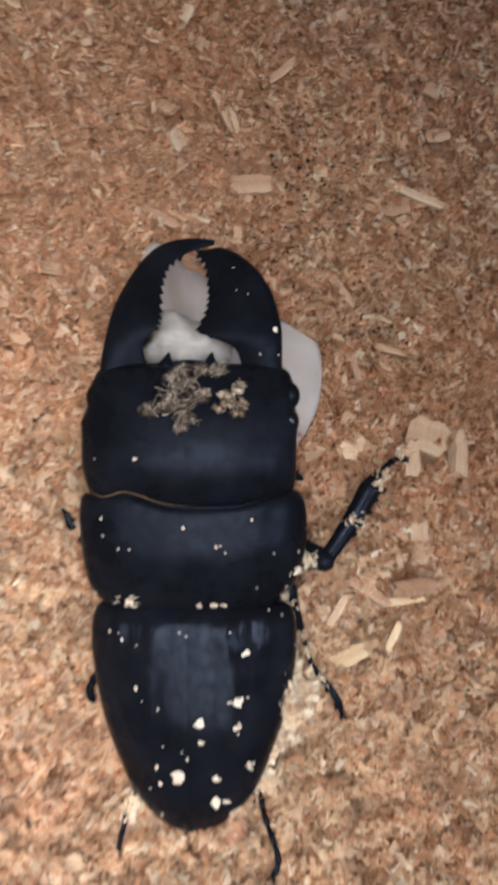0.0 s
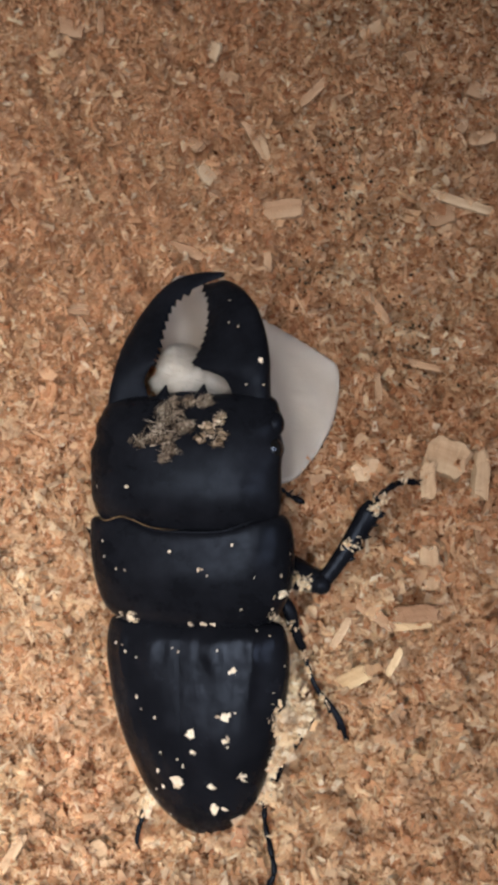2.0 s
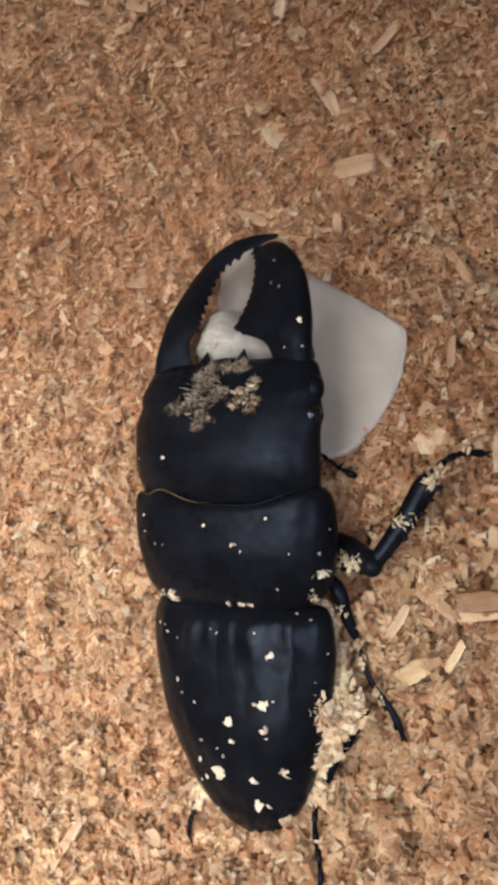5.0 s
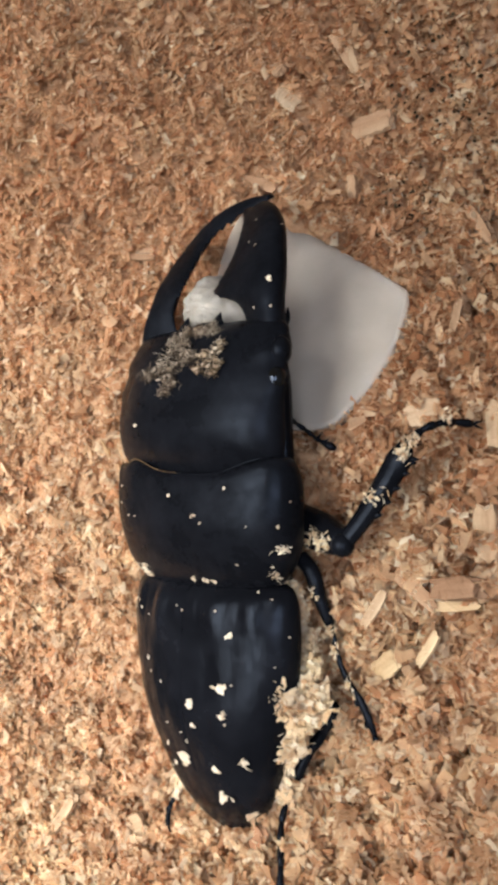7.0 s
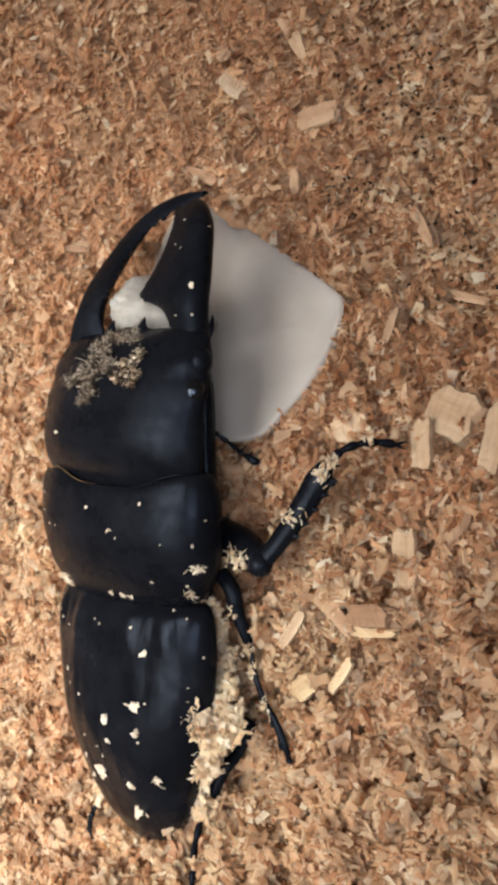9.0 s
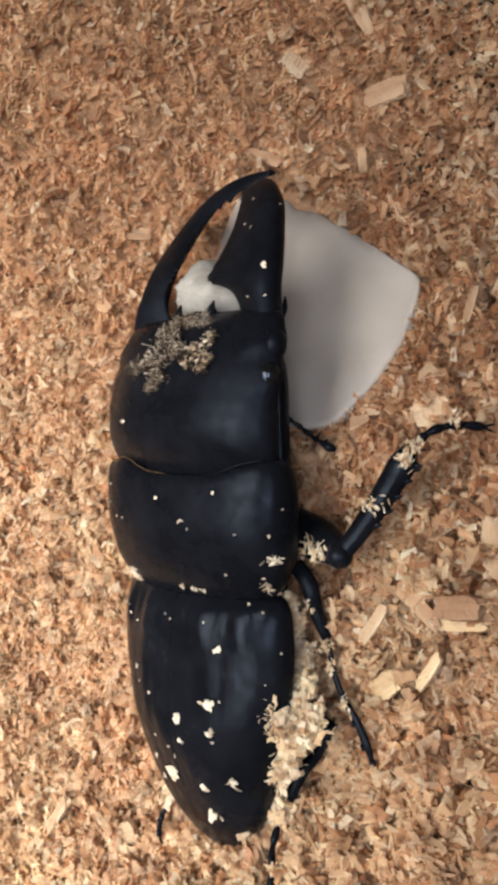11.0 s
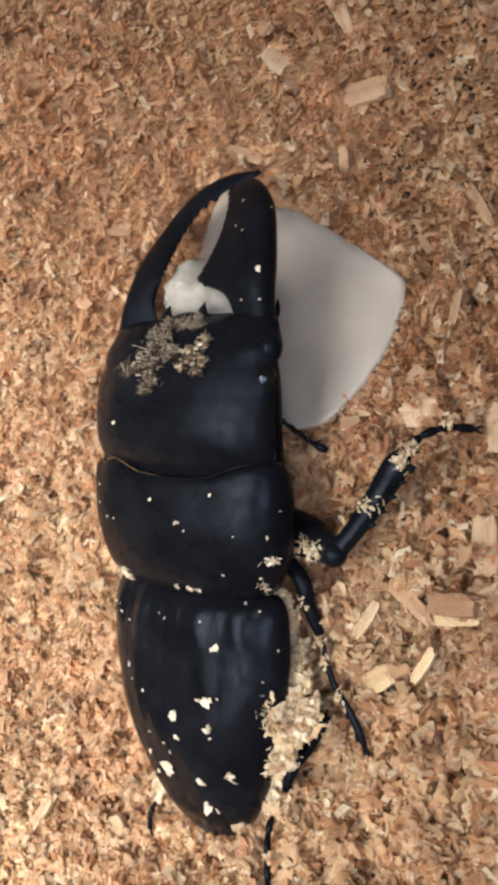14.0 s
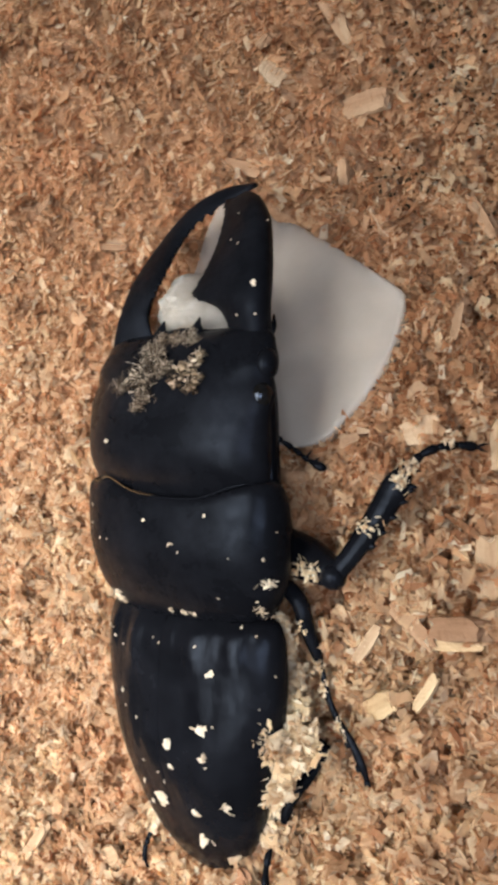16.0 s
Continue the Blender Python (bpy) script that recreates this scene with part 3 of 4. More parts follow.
def head_mesh():
    rings = tagma([(11.4, -8.4, 11.8, 18.0, 1.4, 2.0), (11.0, -8.4, 13.2, 18.1, 2.6, 3.0), (10.0, -8.3, 14.2, 18.3, 3.7, 3.6), (8, -8.4, 14.6, 18.7, 4.5, 4), (5, -8.5, 15.0, 19.4, 4.9, 4.5),
                   (1, -8.7, 15.5, 20.2, 5.1, 6), (-3, -8.75, 15.5, 20.0, 5.8, 6), (-5.6, -8.6, 15.2, 19.9, 5.3, 6), (-7.6, -8.5, 14.5, 19.6, 4.4, 5.5), (-9.4, -8.5, 13.6, 19.3, 3.5, 5), (-10.8, -8.5, 12.4, 19.0, 2.5, 4.5)], under=1.25)
    out = []
    for ring in rings:
        row = []
        for x, y, z in ring:
            u = (x + 8.4) / 15.6
            if z > 19.5:
                z -= 1.0 * math.exp(-(((y - 9.5) / 3.5) ** 2)) * math.exp(-((u / 0.45) ** 2))  # dished front
                z -= 0.35 * math.exp(-(((y - 3.0) / 2.5) ** 2)) * math.exp(-(((abs(u) - 0.78) / 0.14) ** 2))
            if abs(u) > 0.7:
                x += math.copysign(0.7 * math.exp(-(((y - 7.0) / 1.6) ** 2)) - 0.6 * math.exp(-(((y - 3.2) / 1.3) ** 2)), u)
            if u < 0:
                z -= 0.75 * u * u
            row.append((x, y, z))
        out.append(row)
    return loft(out)


def front_bow(u):
    """How far the thorax shield's front edge runs back, across its width (u from -1 to 1)."""
    return 2.3 * math.exp(-(((u - 0.12) / 0.58) ** 4)) + 1.1 * math.exp(-(((u + 0.8) / 0.14) ** 2))


def pronotum_mesh():
    rings = tagma([(-6.6, -8.3, 13.8, 19.6, 3.2, 5), (-6.9, -8.3, 15.2, 19.7, 4.5, 5.5), (-7.8, -8.3, 16.0, 19.6, 5.1, 6), (-9.5, -8.2, 16.35, 19.4, 5.6, 6.5), (-12, -8.1, 16.45, 19.2, 6.1, 6.5),
                   (-15, -8.1, 16.25, 19.0, 6.3, 6.5), (-18, -8.2, 15.8, 18.5, 6.0, 6.5), (-20.4, -8.4, 15.0, 18.3, 5.1, 6), (-22.0, -8.5, 13.9, 18.1, 4.1, 5.5), (-22.9, -8.5, 12.7, 18.0, 3.0, 5), (-23.2, -8.5, 11.0, 18.0, 1.8, 4)], 40)
    out = []
    for ring in rings:
        row = []
        for x, y, z in ring:
            u = (x + 8.3) / 16.3
            lead = max(0.0, 1 - (y + 23.2) / 16.6)  # the front edge runs back in the middle, the hind edge too
            y2 = y - (1 - lead) ** 3 * front_bow(u) - 1.5 * lead**3 * max(0, 1 - u * u * 1.2)
            if z > 21:
                z -= 0.14 * math.exp(-((u / 0.035) ** 2)) * math.exp(-(((y + 15) / 5) ** 4))
                z -= 0.28 * math.exp(-(((abs(u) - 0.42) / 0.16) ** 2)) * math.exp(-(((y + 12) / 3.5) ** 2))
            row.append((x, y2, z))
        out.append(row)
    return loft(out)


def elytron_mesh(side):
    rows = spline([(-23.3, 13.0, 17.6, 2.4), (-23.9, 14.1, 17.6, 3.8), (-25.5, 14.75, 17.5, 4.9), (-28, 15.0, 17.4, 5.6), (-31, 14.95, 17.2, 6.0), (-35, 14.4, 17.0, 6.3), (-40, 13.3, 16.7, 6.5), (-44, 12.1, 16.2, 6.1),
                   (-48, 10.7, 15.5, 5.3), (-51, 9.4, 15.0, 4.6), (-54, 7.6, 14.4, 3.8), (-56.6, 5.5, 13.6, 2.9), (-58.4, 3.3, 12.9, 2.0), (-59.4, 1.5, 12.4, 1.1)], 56)
    verts, n = [], 44
    for y, a, zs, up in rows:
        for k in range(n):
            ang = math.radians(90 - 150 * (k / (n - 1)) ** 1.7)
            c, s = max(math.cos(ang), 0.0), math.sin(ang)
            u = c ** (2 / 2.3)
            x = -8.7 + side * (0.02 + (a + (0.6 if side > 0 else -0.4) * min(1.0, a / 8)) * u)
            z = zs + (up * s ** (2 / 2.3) if s > 0 else 3.0 * s)
            if side < 0:
                z -= 0.7 * u * u * float(np.clip((y + 52) / 14, 0, 1))
            if s > 0:
                fade = np.clip((y + 55) / 12, 0, 1)
                z -= 0.03 * math.exp(-((u / 0.03) ** 2)) * fade
                for at, depth in ((0.3, 0.07), (0.55, 0.07), (0.78, 0.05)):
                    z -= depth * math.exp(-(((u - at) / 0.05) ** 2)) * fade
                for at, rise, wide, back in ((0.12, 0.12, 0.04, 26.2), (0.33, 0.5, 0.09, 27.4), (0.54, 0.18, 0.04, 26.0), (0.72, 0.5, 0.08, 26.8)):
                    z += rise * math.exp(-(((u - at - 0.012 * math.sin(y)) / wide) ** 2)) * math.exp(-(((y + back) / 3.0) ** 2))
            verts.append((x, y, z))
    faces = []
    for j in range(len(rows) - 1):
        for k in range(n - 1):
            q = (j * n + k, j * n + k + 1, (j + 1) * n + k + 1, (j + 1) * n + k)
            faces.append(q[::-1] if side > 0 else q)
    base, edge = len(verts), list(verts)  # close the hollow inside, so that the shell has a body
    for k, (y, a, zs, up) in enumerate(rows):
        verts += [edge[k * n], (-8.7 + side * 0.02, y, zs - 1.2), (-8.7 + side * 0.8 * a, y, zs - 2.2), edge[k * n + n - 1]]
    for j in range(len(rows) - 1):
        for k in range(3):
            q = (base + 4 * j + k, base + 4 * j + 4 + k, base + 4 * j + 5 + k, base + 4 * j + 1 + k)
            faces.append(q[::-1] if side < 0 else q)
    faces.append(tuple(range(n)) + (base + 2, base + 1))
    return verts, faces


def jaw_mesh(outer, inner, heights, lifts, teeth, sides=18, count=120):
    """A curved blade between an outer and an inner edge, with a saw of small teeth on the inner one."""
    o, i, h, rise = spline(outer, count), spline(inner, count), spline(heights, count), spline([(k,) for k in lifts], count)
    rings = []
    for k in range(count):
        s = k / (count - 1)
        a, b = o[k].copy(), i[k].copy()
        if teeth[0] < s < teeth[1]:
            saw = ((s - teeth[0]) / (teeth[1] - teeth[0]) * teeth[2]) % 1
            tooth = (b - a) / np.linalg.norm(b - a) * 0.85 * (1 - abs(2 * saw - 1))
        else:
            tooth = np.zeros(2)
        c, half = (a + b) / 2, (a - b) / 2
        z, up, down = h[k]
        ring = []
        for ang in np.linspace(0, 2 * math.pi, sides, endpoint=False):
            cs, sn = math.cos(ang), math.sin(ang)
            e = math.copysign(abs(cs) ** 0.75, cs)
            bite = max(0.0, -e) ** 14
            ring.append((c[0] + half[0] * e + tooth[0] * bite, c[1] + half[1] * e + tooth[1] * bite, z - 0.5 * rise[k][0] * (e - 1) + (up if sn > 0 else down) * math.copysign(abs(sn) ** 0.85, sn) * (0.12 + 0.88 * (0.5 + 0.5 * e) ** 0.7)))
        rings.append(ring)
    return loft(rings)


JAW_RIGHT_OUT = [(5.0, 9.0), (4.8, 11.5), (4.8, 14), (4.7, 16.8), (3.8, 21.0), (1.8, 25.3), (-1.3, 28.6), (-4.4, 30.3), (-6.6, 30.3)]
JAW_RIGHT_IN = [(-1.4, 9.0), (-1.2, 11.4), (-2.2, 13.7), (-4.6, 14.9), (-7.4, 15.8), (-6.1, 19.6), (-5.9, 23.0), (-6.6, 27.2), (-8.4, 29.8)]
JAW_LEFT_OUT = [(-22.0, 9.0), (-21.9, 11.5), (-21.5, 14.2), (-20.7, 19.0), (-19.1, 23.7), (-16.5, 28.5), (-13.6, 31.2), (-9.6, 32.3), (-5.5, 32.1)]
JAW_LEFT_IN = [(-15.0, 9.0), (-15.2, 11.5), (-15.5, 14.0), (-13.8, 16.5), (-13.3, 19.2), (-13.2, 23.6), (-12.3, 27.3), (-9.2, 29.7), (-5.5, 31.1)]
JAW_HEIGHTS = [(18.0, 2.2, 2.2), (18.2, 2.3, 2.2), (18.3, 2.3, 2.3), (17.9, 2.2, 2.6), (16.8, 2.0, 3.0), (14.6, 1.9, 2.6), (12.4, 1.7, 2.2), (10.3, 1.3, 1.7), (8.6, 0.7, 0.9)]
JAW_HEIGHTS_L = [(17.8, 2.2, 3.6), (17.6, 2.3, 3.6), (17.0, 2.3, 3.5), (15.4, 2.1, 3.2), (13.0, 1.9, 2.8), (10.4, 1.7, 2.3), (8.8, 1.4, 1.9), (8.0, 1.2, 1.4), (7.9, 0.8, 0.8)]


def leg(name, thing, femur, tibia, tarsus, widths, spines=(), label=""):
    """A leg: the thigh, with shin and jointed foot under it."""
    thigh = beetle_part(name, tube(spline(femur, 14), (widths[0] * 1.1, widths[0] * 1.15, widths[0] * 0.72), 12), MAT_LEG, thing, label)
    line = spline(tibia, 20)
    knee = ball(line[0], (widths[1] * 0.95,) * 3, 8, 12)
    shin = [knee, tube(line, (widths[1] * 0.7, widths[1] * 0.76, widths[1] * 0.9, widths[1] * 1.04, widths[1] * 0.62), 12, 0.75)]
    d = line[-1] - line[0]
    out = np.cross(d / np.linalg.norm(d), (0, 0, 1))
    for s, length in spines:
        p = line[int(s * 19)]
        shin.append(spike(p + out * widths[1] * 0.7, p + out * (widths[1] * 0.8 + 1.1 * length) + d / np.linalg.norm(d) * 0.6, 0.55))
    shin += [spike(line[-1], line[-1] + out * widths[1] + d / np.linalg.norm(d) * 1.2, 0.4), spike(line[-1], line[-1] - out * 0.6 * widths[1] + d / np.linalg.norm(d) * 1.2, 0.35)]
    beetle_part("tibia", joined(*shin), MAT_LEG, thigh)
    if tarsus:
        path = spline(tarsus, 41)
        beads = [tube(path[8 * k : 8 * k + 9], (widths[2] * 0.7, widths[2] * 0.85, widths[2], widths[2] * 1.08, widths[2] * 0.75), 8) for k in range(5)]
        e, g = path[-1], path[-1] - path[-4]
        g = g / np.linalg.norm(g)
        w = np.cross(g, (0, 0, 1))
        beads += [tube([e, e + 0.8 * g + k * 0.5 * w, e + 1.3 * g + k * 0.75 * w - (0, 0, 0.5)], (0.22, 0.16, 0.03), 6) for k in (-1, 1)]
        beetle_part("tarsus", joined(*beads), MAT_LEG, thigh)


def beetle():
    thing = tagged(new("stag_beetle"), "large black stag beetle with long curved jaws feeding on white jelly", "beetle")
    thing.matrix_world = BODY @ Matrix.Translation(FOOT / 1000)
    head = beetle_part("head", head_mesh(), MAT_SHELL, thing, "broad matte black head", True)
    for x, z in ((5.9, 20.6), (-22.3, 19.4)):
        beetle_part("eye", ball((x, 3.0, z), (1.25, 1.7, 1.5), 12, 20), MAT_EYE, head, "small glossy black eye")
        beetle_part("eye_ridge", ball((x + 0.1, 6.7, z - 0.7), (1.3, 1.9, 1.5), 10, 16), MAT_SHELL, head)
    for x in (-5.7, -12.0):
        beetle_part("clypeus_tooth", tube([(x, 10.4, 19.2), (x, 11.4, 19.3), (x + 0.15, 12.3, 19.2), (x + 0.3, 13.1, 19.0)], (1.9, 1.2, 0.55, 0.1), 8, 0.6), MAT_SHELL, head)
    beetle_part("lip", tube([(-14, 10.8, 18.6), (-8.8, 11.2, 18.6), (-4, 10.8, 18.6)], (0.7, 1.0, 0.7), 8), MAT_SHELL, head)
    beetle_part("right_jaw", jaw_mesh(JAW_RIGHT_OUT, JAW_RIGHT_IN, JAW_HEIGHTS, (0, 0.2, 0.6, 1.0, 1.5, 2.3, 2.7, 2.6, 2.2), (0.52, 0.97, 11)), MAT_JAW, thing, "curved black jaw with saw-toothed inner edge", True)
    beetle_part("left_jaw", jaw_mesh(JAW_LEFT_OUT, JAW_LEFT_IN, JAW_HEIGHTS_L, (0, 0.3, 1.5, 3.8, 5.0, 4.8, 3.6, 2.0, 0.8), (0.36, 0.84, 11)), MAT_JAW, thing, "curved black jaw with saw-toothed inner edge", True)
    beetle_part("pronotum", pronotum_mesh(), MAT_SHELL, thing, "satin black thorax shield", True)
    def collar(u):
        return -8.3 + 15.3 * u, -6.9 - 0.95 * front_bow(u), 19.7 + 4.6 * (1 - abs(u) ** 2.3) ** (1 / 2.3)

    beetle_part("collar", tube([collar(u) for u in np.linspace(-0.94, 0.94, 44)], (0.08, 0.16, 0.18, 0.16, 0.08), 8), MAT_ELYTRA, thing, "narrow raised front rim of the thorax shield")
    fringe = []
    for u in np.linspace(-0.96, 0.0, 40):
        x, y, z = collar(u)
        fringe.append((x, y + 0.3, z + 0.22))
    beetle_part("hair_fringe", tube(fringe, (0.03, 0.06, 0.06, 0.04, 0.02), 6), MAT_FRINGE, thing, "thin golden-brown hair fringe")
    for side in (1, -1):
        beetle_part("elytron", elytron_mesh(side), MAT_ELYTRA, thing, "smooth satin black wing case", True)
    beetle_part("scutellum", tube([(-8.7, -23.4, 20.6), (-8.7, -24.2, 21.2), (-8.7, -25.0, 21.4)], (0.9, 0.6, 0.1), 10, 0.15), MAT_SHELL, thing)
    belly = loft(tagma([(9, -8.5, 11, 17, 1, 3.5), (4, -8.5, 13, 17, 2, 5.5), (-6, -8.5, 13.2, 16.5, 2, 5.5), (-14, -8.5, 14, 16.3, 2, 5.5), (-24, -8.6, 12.4, 15.8, 2, 5), (-35, -8.7, 12.6, 15.0, 2, 5), (-46, -8.8, 9.6, 14, 2, 4), (-57, -8.8, 2.6, 12.4, 1, 2.2)], 30, 28))
    beetle_part("abdomen", belly, MAT_LEG, thing, "glossy black underside")
    # feelers
    stem = spline([(3.2, 1.0, 15.6), (3.2, -1.3, 15.0), (3.7, -2.1, 14.4), (4.8, -3.3, 13.0), (5.9, -4.4, 12.2), (6.9, -5.0, 11.8)], 57)
    beads = [tube(stem[8 * k : 8 * k + 9], (0.2, 0.3, 0.36, 0.4, 0.22), 8) for k in range(7)]
    beetle_part("antenna", joined(tube(spline([(3.6, 10.0, 16.4), (3.9, 11.6, 16.0), (3.7, 13.0, 15.7)], 8), (0.35, 0.4, 0.12), 8), *beads,
                                  tube(spline([(6.7, -4.9, 11.9), (7.4, -5.3, 11.6), (8.2, -5.7, 11.2)], 10), (0.3, 0.55, 0.6, 0.3), 8),
                                  spike((6.0, -4.3, 12.3), (7.0, -3.3, 12.4), 0.22), spike((6.8, -4.9, 12.0), (7.8, -4.2, 12.0), 0.22)), MAT_LEG, thing, "jointed glossy feeler")
    # legs
    for legs in LEGS:
        leg(legs[0], thing, *legs[1:])
    return thing


beetle()

# ---- crumbs on the beetle ----
from mathutils.bvhtree import BVHTree

_verts, _faces = joined(*SURFACE)
SKIN = BVHTree.FromPolygons([tuple(map(float, v)) for v in _verts], _faces)


def on_skin(x, y):
    """The beetle's upper surface over a place of its plan: the point and its normal, in its millimetres."""
    p, n, _, _ = SKIN.ray_cast(Vector((x, y, 60)), Vector((0, 0, -1)))
    return (np.array(p), np.array(n if n.z > 0 else -n)) if p else (None, None)


def chunk(rng, centre, normal, length, width, height):
    """One ragged little piece, lying on a slope."""
    v, f = ball((0, 0, 0), (0.5 * length, 0.5 * width, 0.5 * height), 4, 6, 0.5, rng)
    turn = Vector((0, 0, 1)).rotation_difference(Vector(normal)).to_matrix()
    return [np.array(turn @ Vector(p)) + centre + np.asarray(normal) * height * 0.3 for p in v], f


CRUMB_RNG = np.random.default_rng(21)


def crumb(x, y, length, width):
    """One squarish flake, or for a larger crumb several ragged splinters lying on one another."""
    pools, count = [], 1 if length < 0.6 else min(5, int(2 + 2 * length))
    for k in range(count):
        off = 0.0 if count == 1 else 0.36
        p, n = on_skin(x + CRUMB_RNG.uniform(-off, off) * length, y + CRUMB_RNG.uniform(-off, off) * width)
        if p is None:
            continue
        one = 0.82 * length if count == 1 else CRUMB_RNG.uniform(0.42, 0.8) * min(length, 0.7 + 0.4 * length)
        wide = CRUMB_RNG.uniform(0.5, 0.75) if count == 1 else CRUMB_RNG.uniform(0.45, 0.9)
        size = np.array([[one, one * wide, 0.05 + 0.05 * one]])
        v, f = flakes(CRUMB_RNG, np.zeros((1, 3)), size, turned(CRUMB_RNG, 1, 12 if count == 1 else 28), count > 1, 0.12 if count == 1 else 0.4)
        lean = np.array(Vector((0, 0, 1)).rotation_difference(Vector(n)).to_matrix())
        v = v @ lean.T + p + n * (0.05 + CRUMB_RNG.uniform(0.0, 0.3) * min(one, 0.8))
        pools.append((v @ np.array(BODY)[:3, :3].T + np.array(BODY.translation) * 1000, f))
    if pools:
        tagged(quads_object("wood_crumb", pools, MAT_CRUMB), "pale wood crumb stuck to the black beetle", "wood crumb", "crumbs on the beetle")


crumb(-15.8, -2.4, 0.6, 0.6)
crumb(-21.8, -2.4, 0.3, 0.7)
crumb(-9.1, -11.8, 0.6, 0.3)
crumb(0.3, -10.8, 0.5, 0.2)
crumb(-4.4, -14.3, 0.8, 0.5)
crumb(-3.4, -15.3, 0.4, 0.3)
crumb(-20.5, -13.1, 0.3, 0.3)
crumb(-18.2, -14.8, 0.4, 0.5)
crumb(-16.7, -14.9, 0.3, 0.3)
crumb(3.4, -15.5, 0.25, 0.25)
crumb(6.9, -15.5, 0.5, 0.7)
crumb(1.0, -20.5, 0.4, 0.3)
crumb(-7.2, -22.9, 1.1, 0.8)
crumb(-5.2, -23.0, 1.2, 0.4)
crumb(-3.6, -23.1, 0.8, 0.3)
crumb(5.2, -20.6, 0.5, 0.5)
crumb(-22.2, -21.8, 0.8, 0.4)
crumb(-19.9, -27.0, 0.5, 0.5)
crumb(-18.1, -28.0, 0.5, 0.7)
crumb(-16.0, -28.7, 0.3, 0.4)
crumb(-0.6, -29.7, 0.9, 0.5)
crumb(-16.0, -34.6, 0.7, 0.6)
crumb(-15.2, -36.5, 0.3, 0.3)
crumb(-2.2, -36.4, 2.0, 0.7)
crumb(-0.3, -36.0, 0.4, 0.4)
crumb(-7.4, -39.2, 1.6, 1.2)
crumb(-1.7, -40.1, 1.1, 1.0)
crumb(-1.6, -41.3, 0.4, 0.4)
crumb(-6.9, -42.4, 0.7, 0.6)
crumb(-8.7, -44.9, 0.7, 0.8)
crumb(-13.2, -46.4, 0.7, 0.8)
crumb(-12.3, -43.0, 0.4, 0.4)
crumb(-9.6, -47.6, 3.3, 1.3)
crumb(-12.7, -49.2, 0.7, 0.4)
crumb(0.4, -46.6, 2.2, 1.6)
crumb(-4.7, -48.3, 1.0, 0.7)
crumb(-4.1, -52.1, 3.1, 1.6)
crumb(3.6, 16.3, 0.75, 0.5)
crumb(-0.2, 21.7, 0.4, 0.2)
crumb(-2.4, 26.2, 0.3, 0.2)
crumb(1.6, 12.7, 0.4, 0.3)
# fine specks
crumb(-20.8, -10.7, 0.42, 0.30)
crumb(8.0, -12.4, 0.38, 0.24)
crumb(-26.2, -20.8, 0.34, 0.34)
crumb(-27.6, -24.8, 0.30, 0.28)
crumb(-12.9, -37.5, 0.44, 0.22)
crumb(-9.6, -43.8, 0.40, 0.32)
crumb(-2.8, -26.8, 0.36, 0.26)
crumb(4.6, -24.9, 0.32, 0.20)
crumb(5.1, -33.3, 0.28, 0.30)
crumb(-14.4, -50.1, 0.42, 0.24)
crumb(-12.9, -54.9, 0.38, 0.34)
crumb(6.5, -29.5, 0.34, 0.28)
crumb(-1.9, 22.5, 0.30, 0.22)
crumb(4.2, 12.6, 0.36, 0.20)
crumb(2.2, 24.6, 0.28, 0.24)
crumb(-18.6, -27.0, 0.34, 0.22)
crumb(-9.9, -26.8, 0.30, 0.32)
crumb(-8.9, -27.3, 0.44, 0.26)
crumb(2.7, -24.1, 0.40, 0.20)


def strands(rng, spots, count, lo, hi, lift, flake_share=0.35):
    """A tangle of short fibres and flakes over spots (x, y, spread) of the beetle's plan."""
    pieces = []
    for _ in range(count):
        x, y, spread = spots[rng.integers(len(spots))]
        x, y = x + rng.normal(0, spread), y + rng.normal(0, spread * 0.7)
        p, n = on_skin(x, y)
        if p is None:
            continue
        p = p + n * rng.uniform(0, lift)
        if rng.random() < flake_share:
            tip = n + rng.normal(0, 0.7, 3)
            pieces.append(chunk(rng, p, tip / np.linalg.norm(tip), rng.uniform(0.3, 1.1), rng.uniform(0.15, 0.6), rng.uniform(0.04, 0.1)))
        else:
            a = rng.uniform(0, 2 * math.pi)
            d = np.array((math.cos(a), math.sin(a), rng.uniform(-0.2, 0.5))) * rng.uniform(lo, hi) * 0.5
            bow = np.cross(d, n) * rng.uniform(-0.5, 0.5)
            thick = rng.uniform(0.02, 0.06)
            pieces.append(tube([p - d, p + bow + n * 0.15, p + d], (0.5 * thick, thick, 0.4 * thick), 4))
    return joined(*pieces)


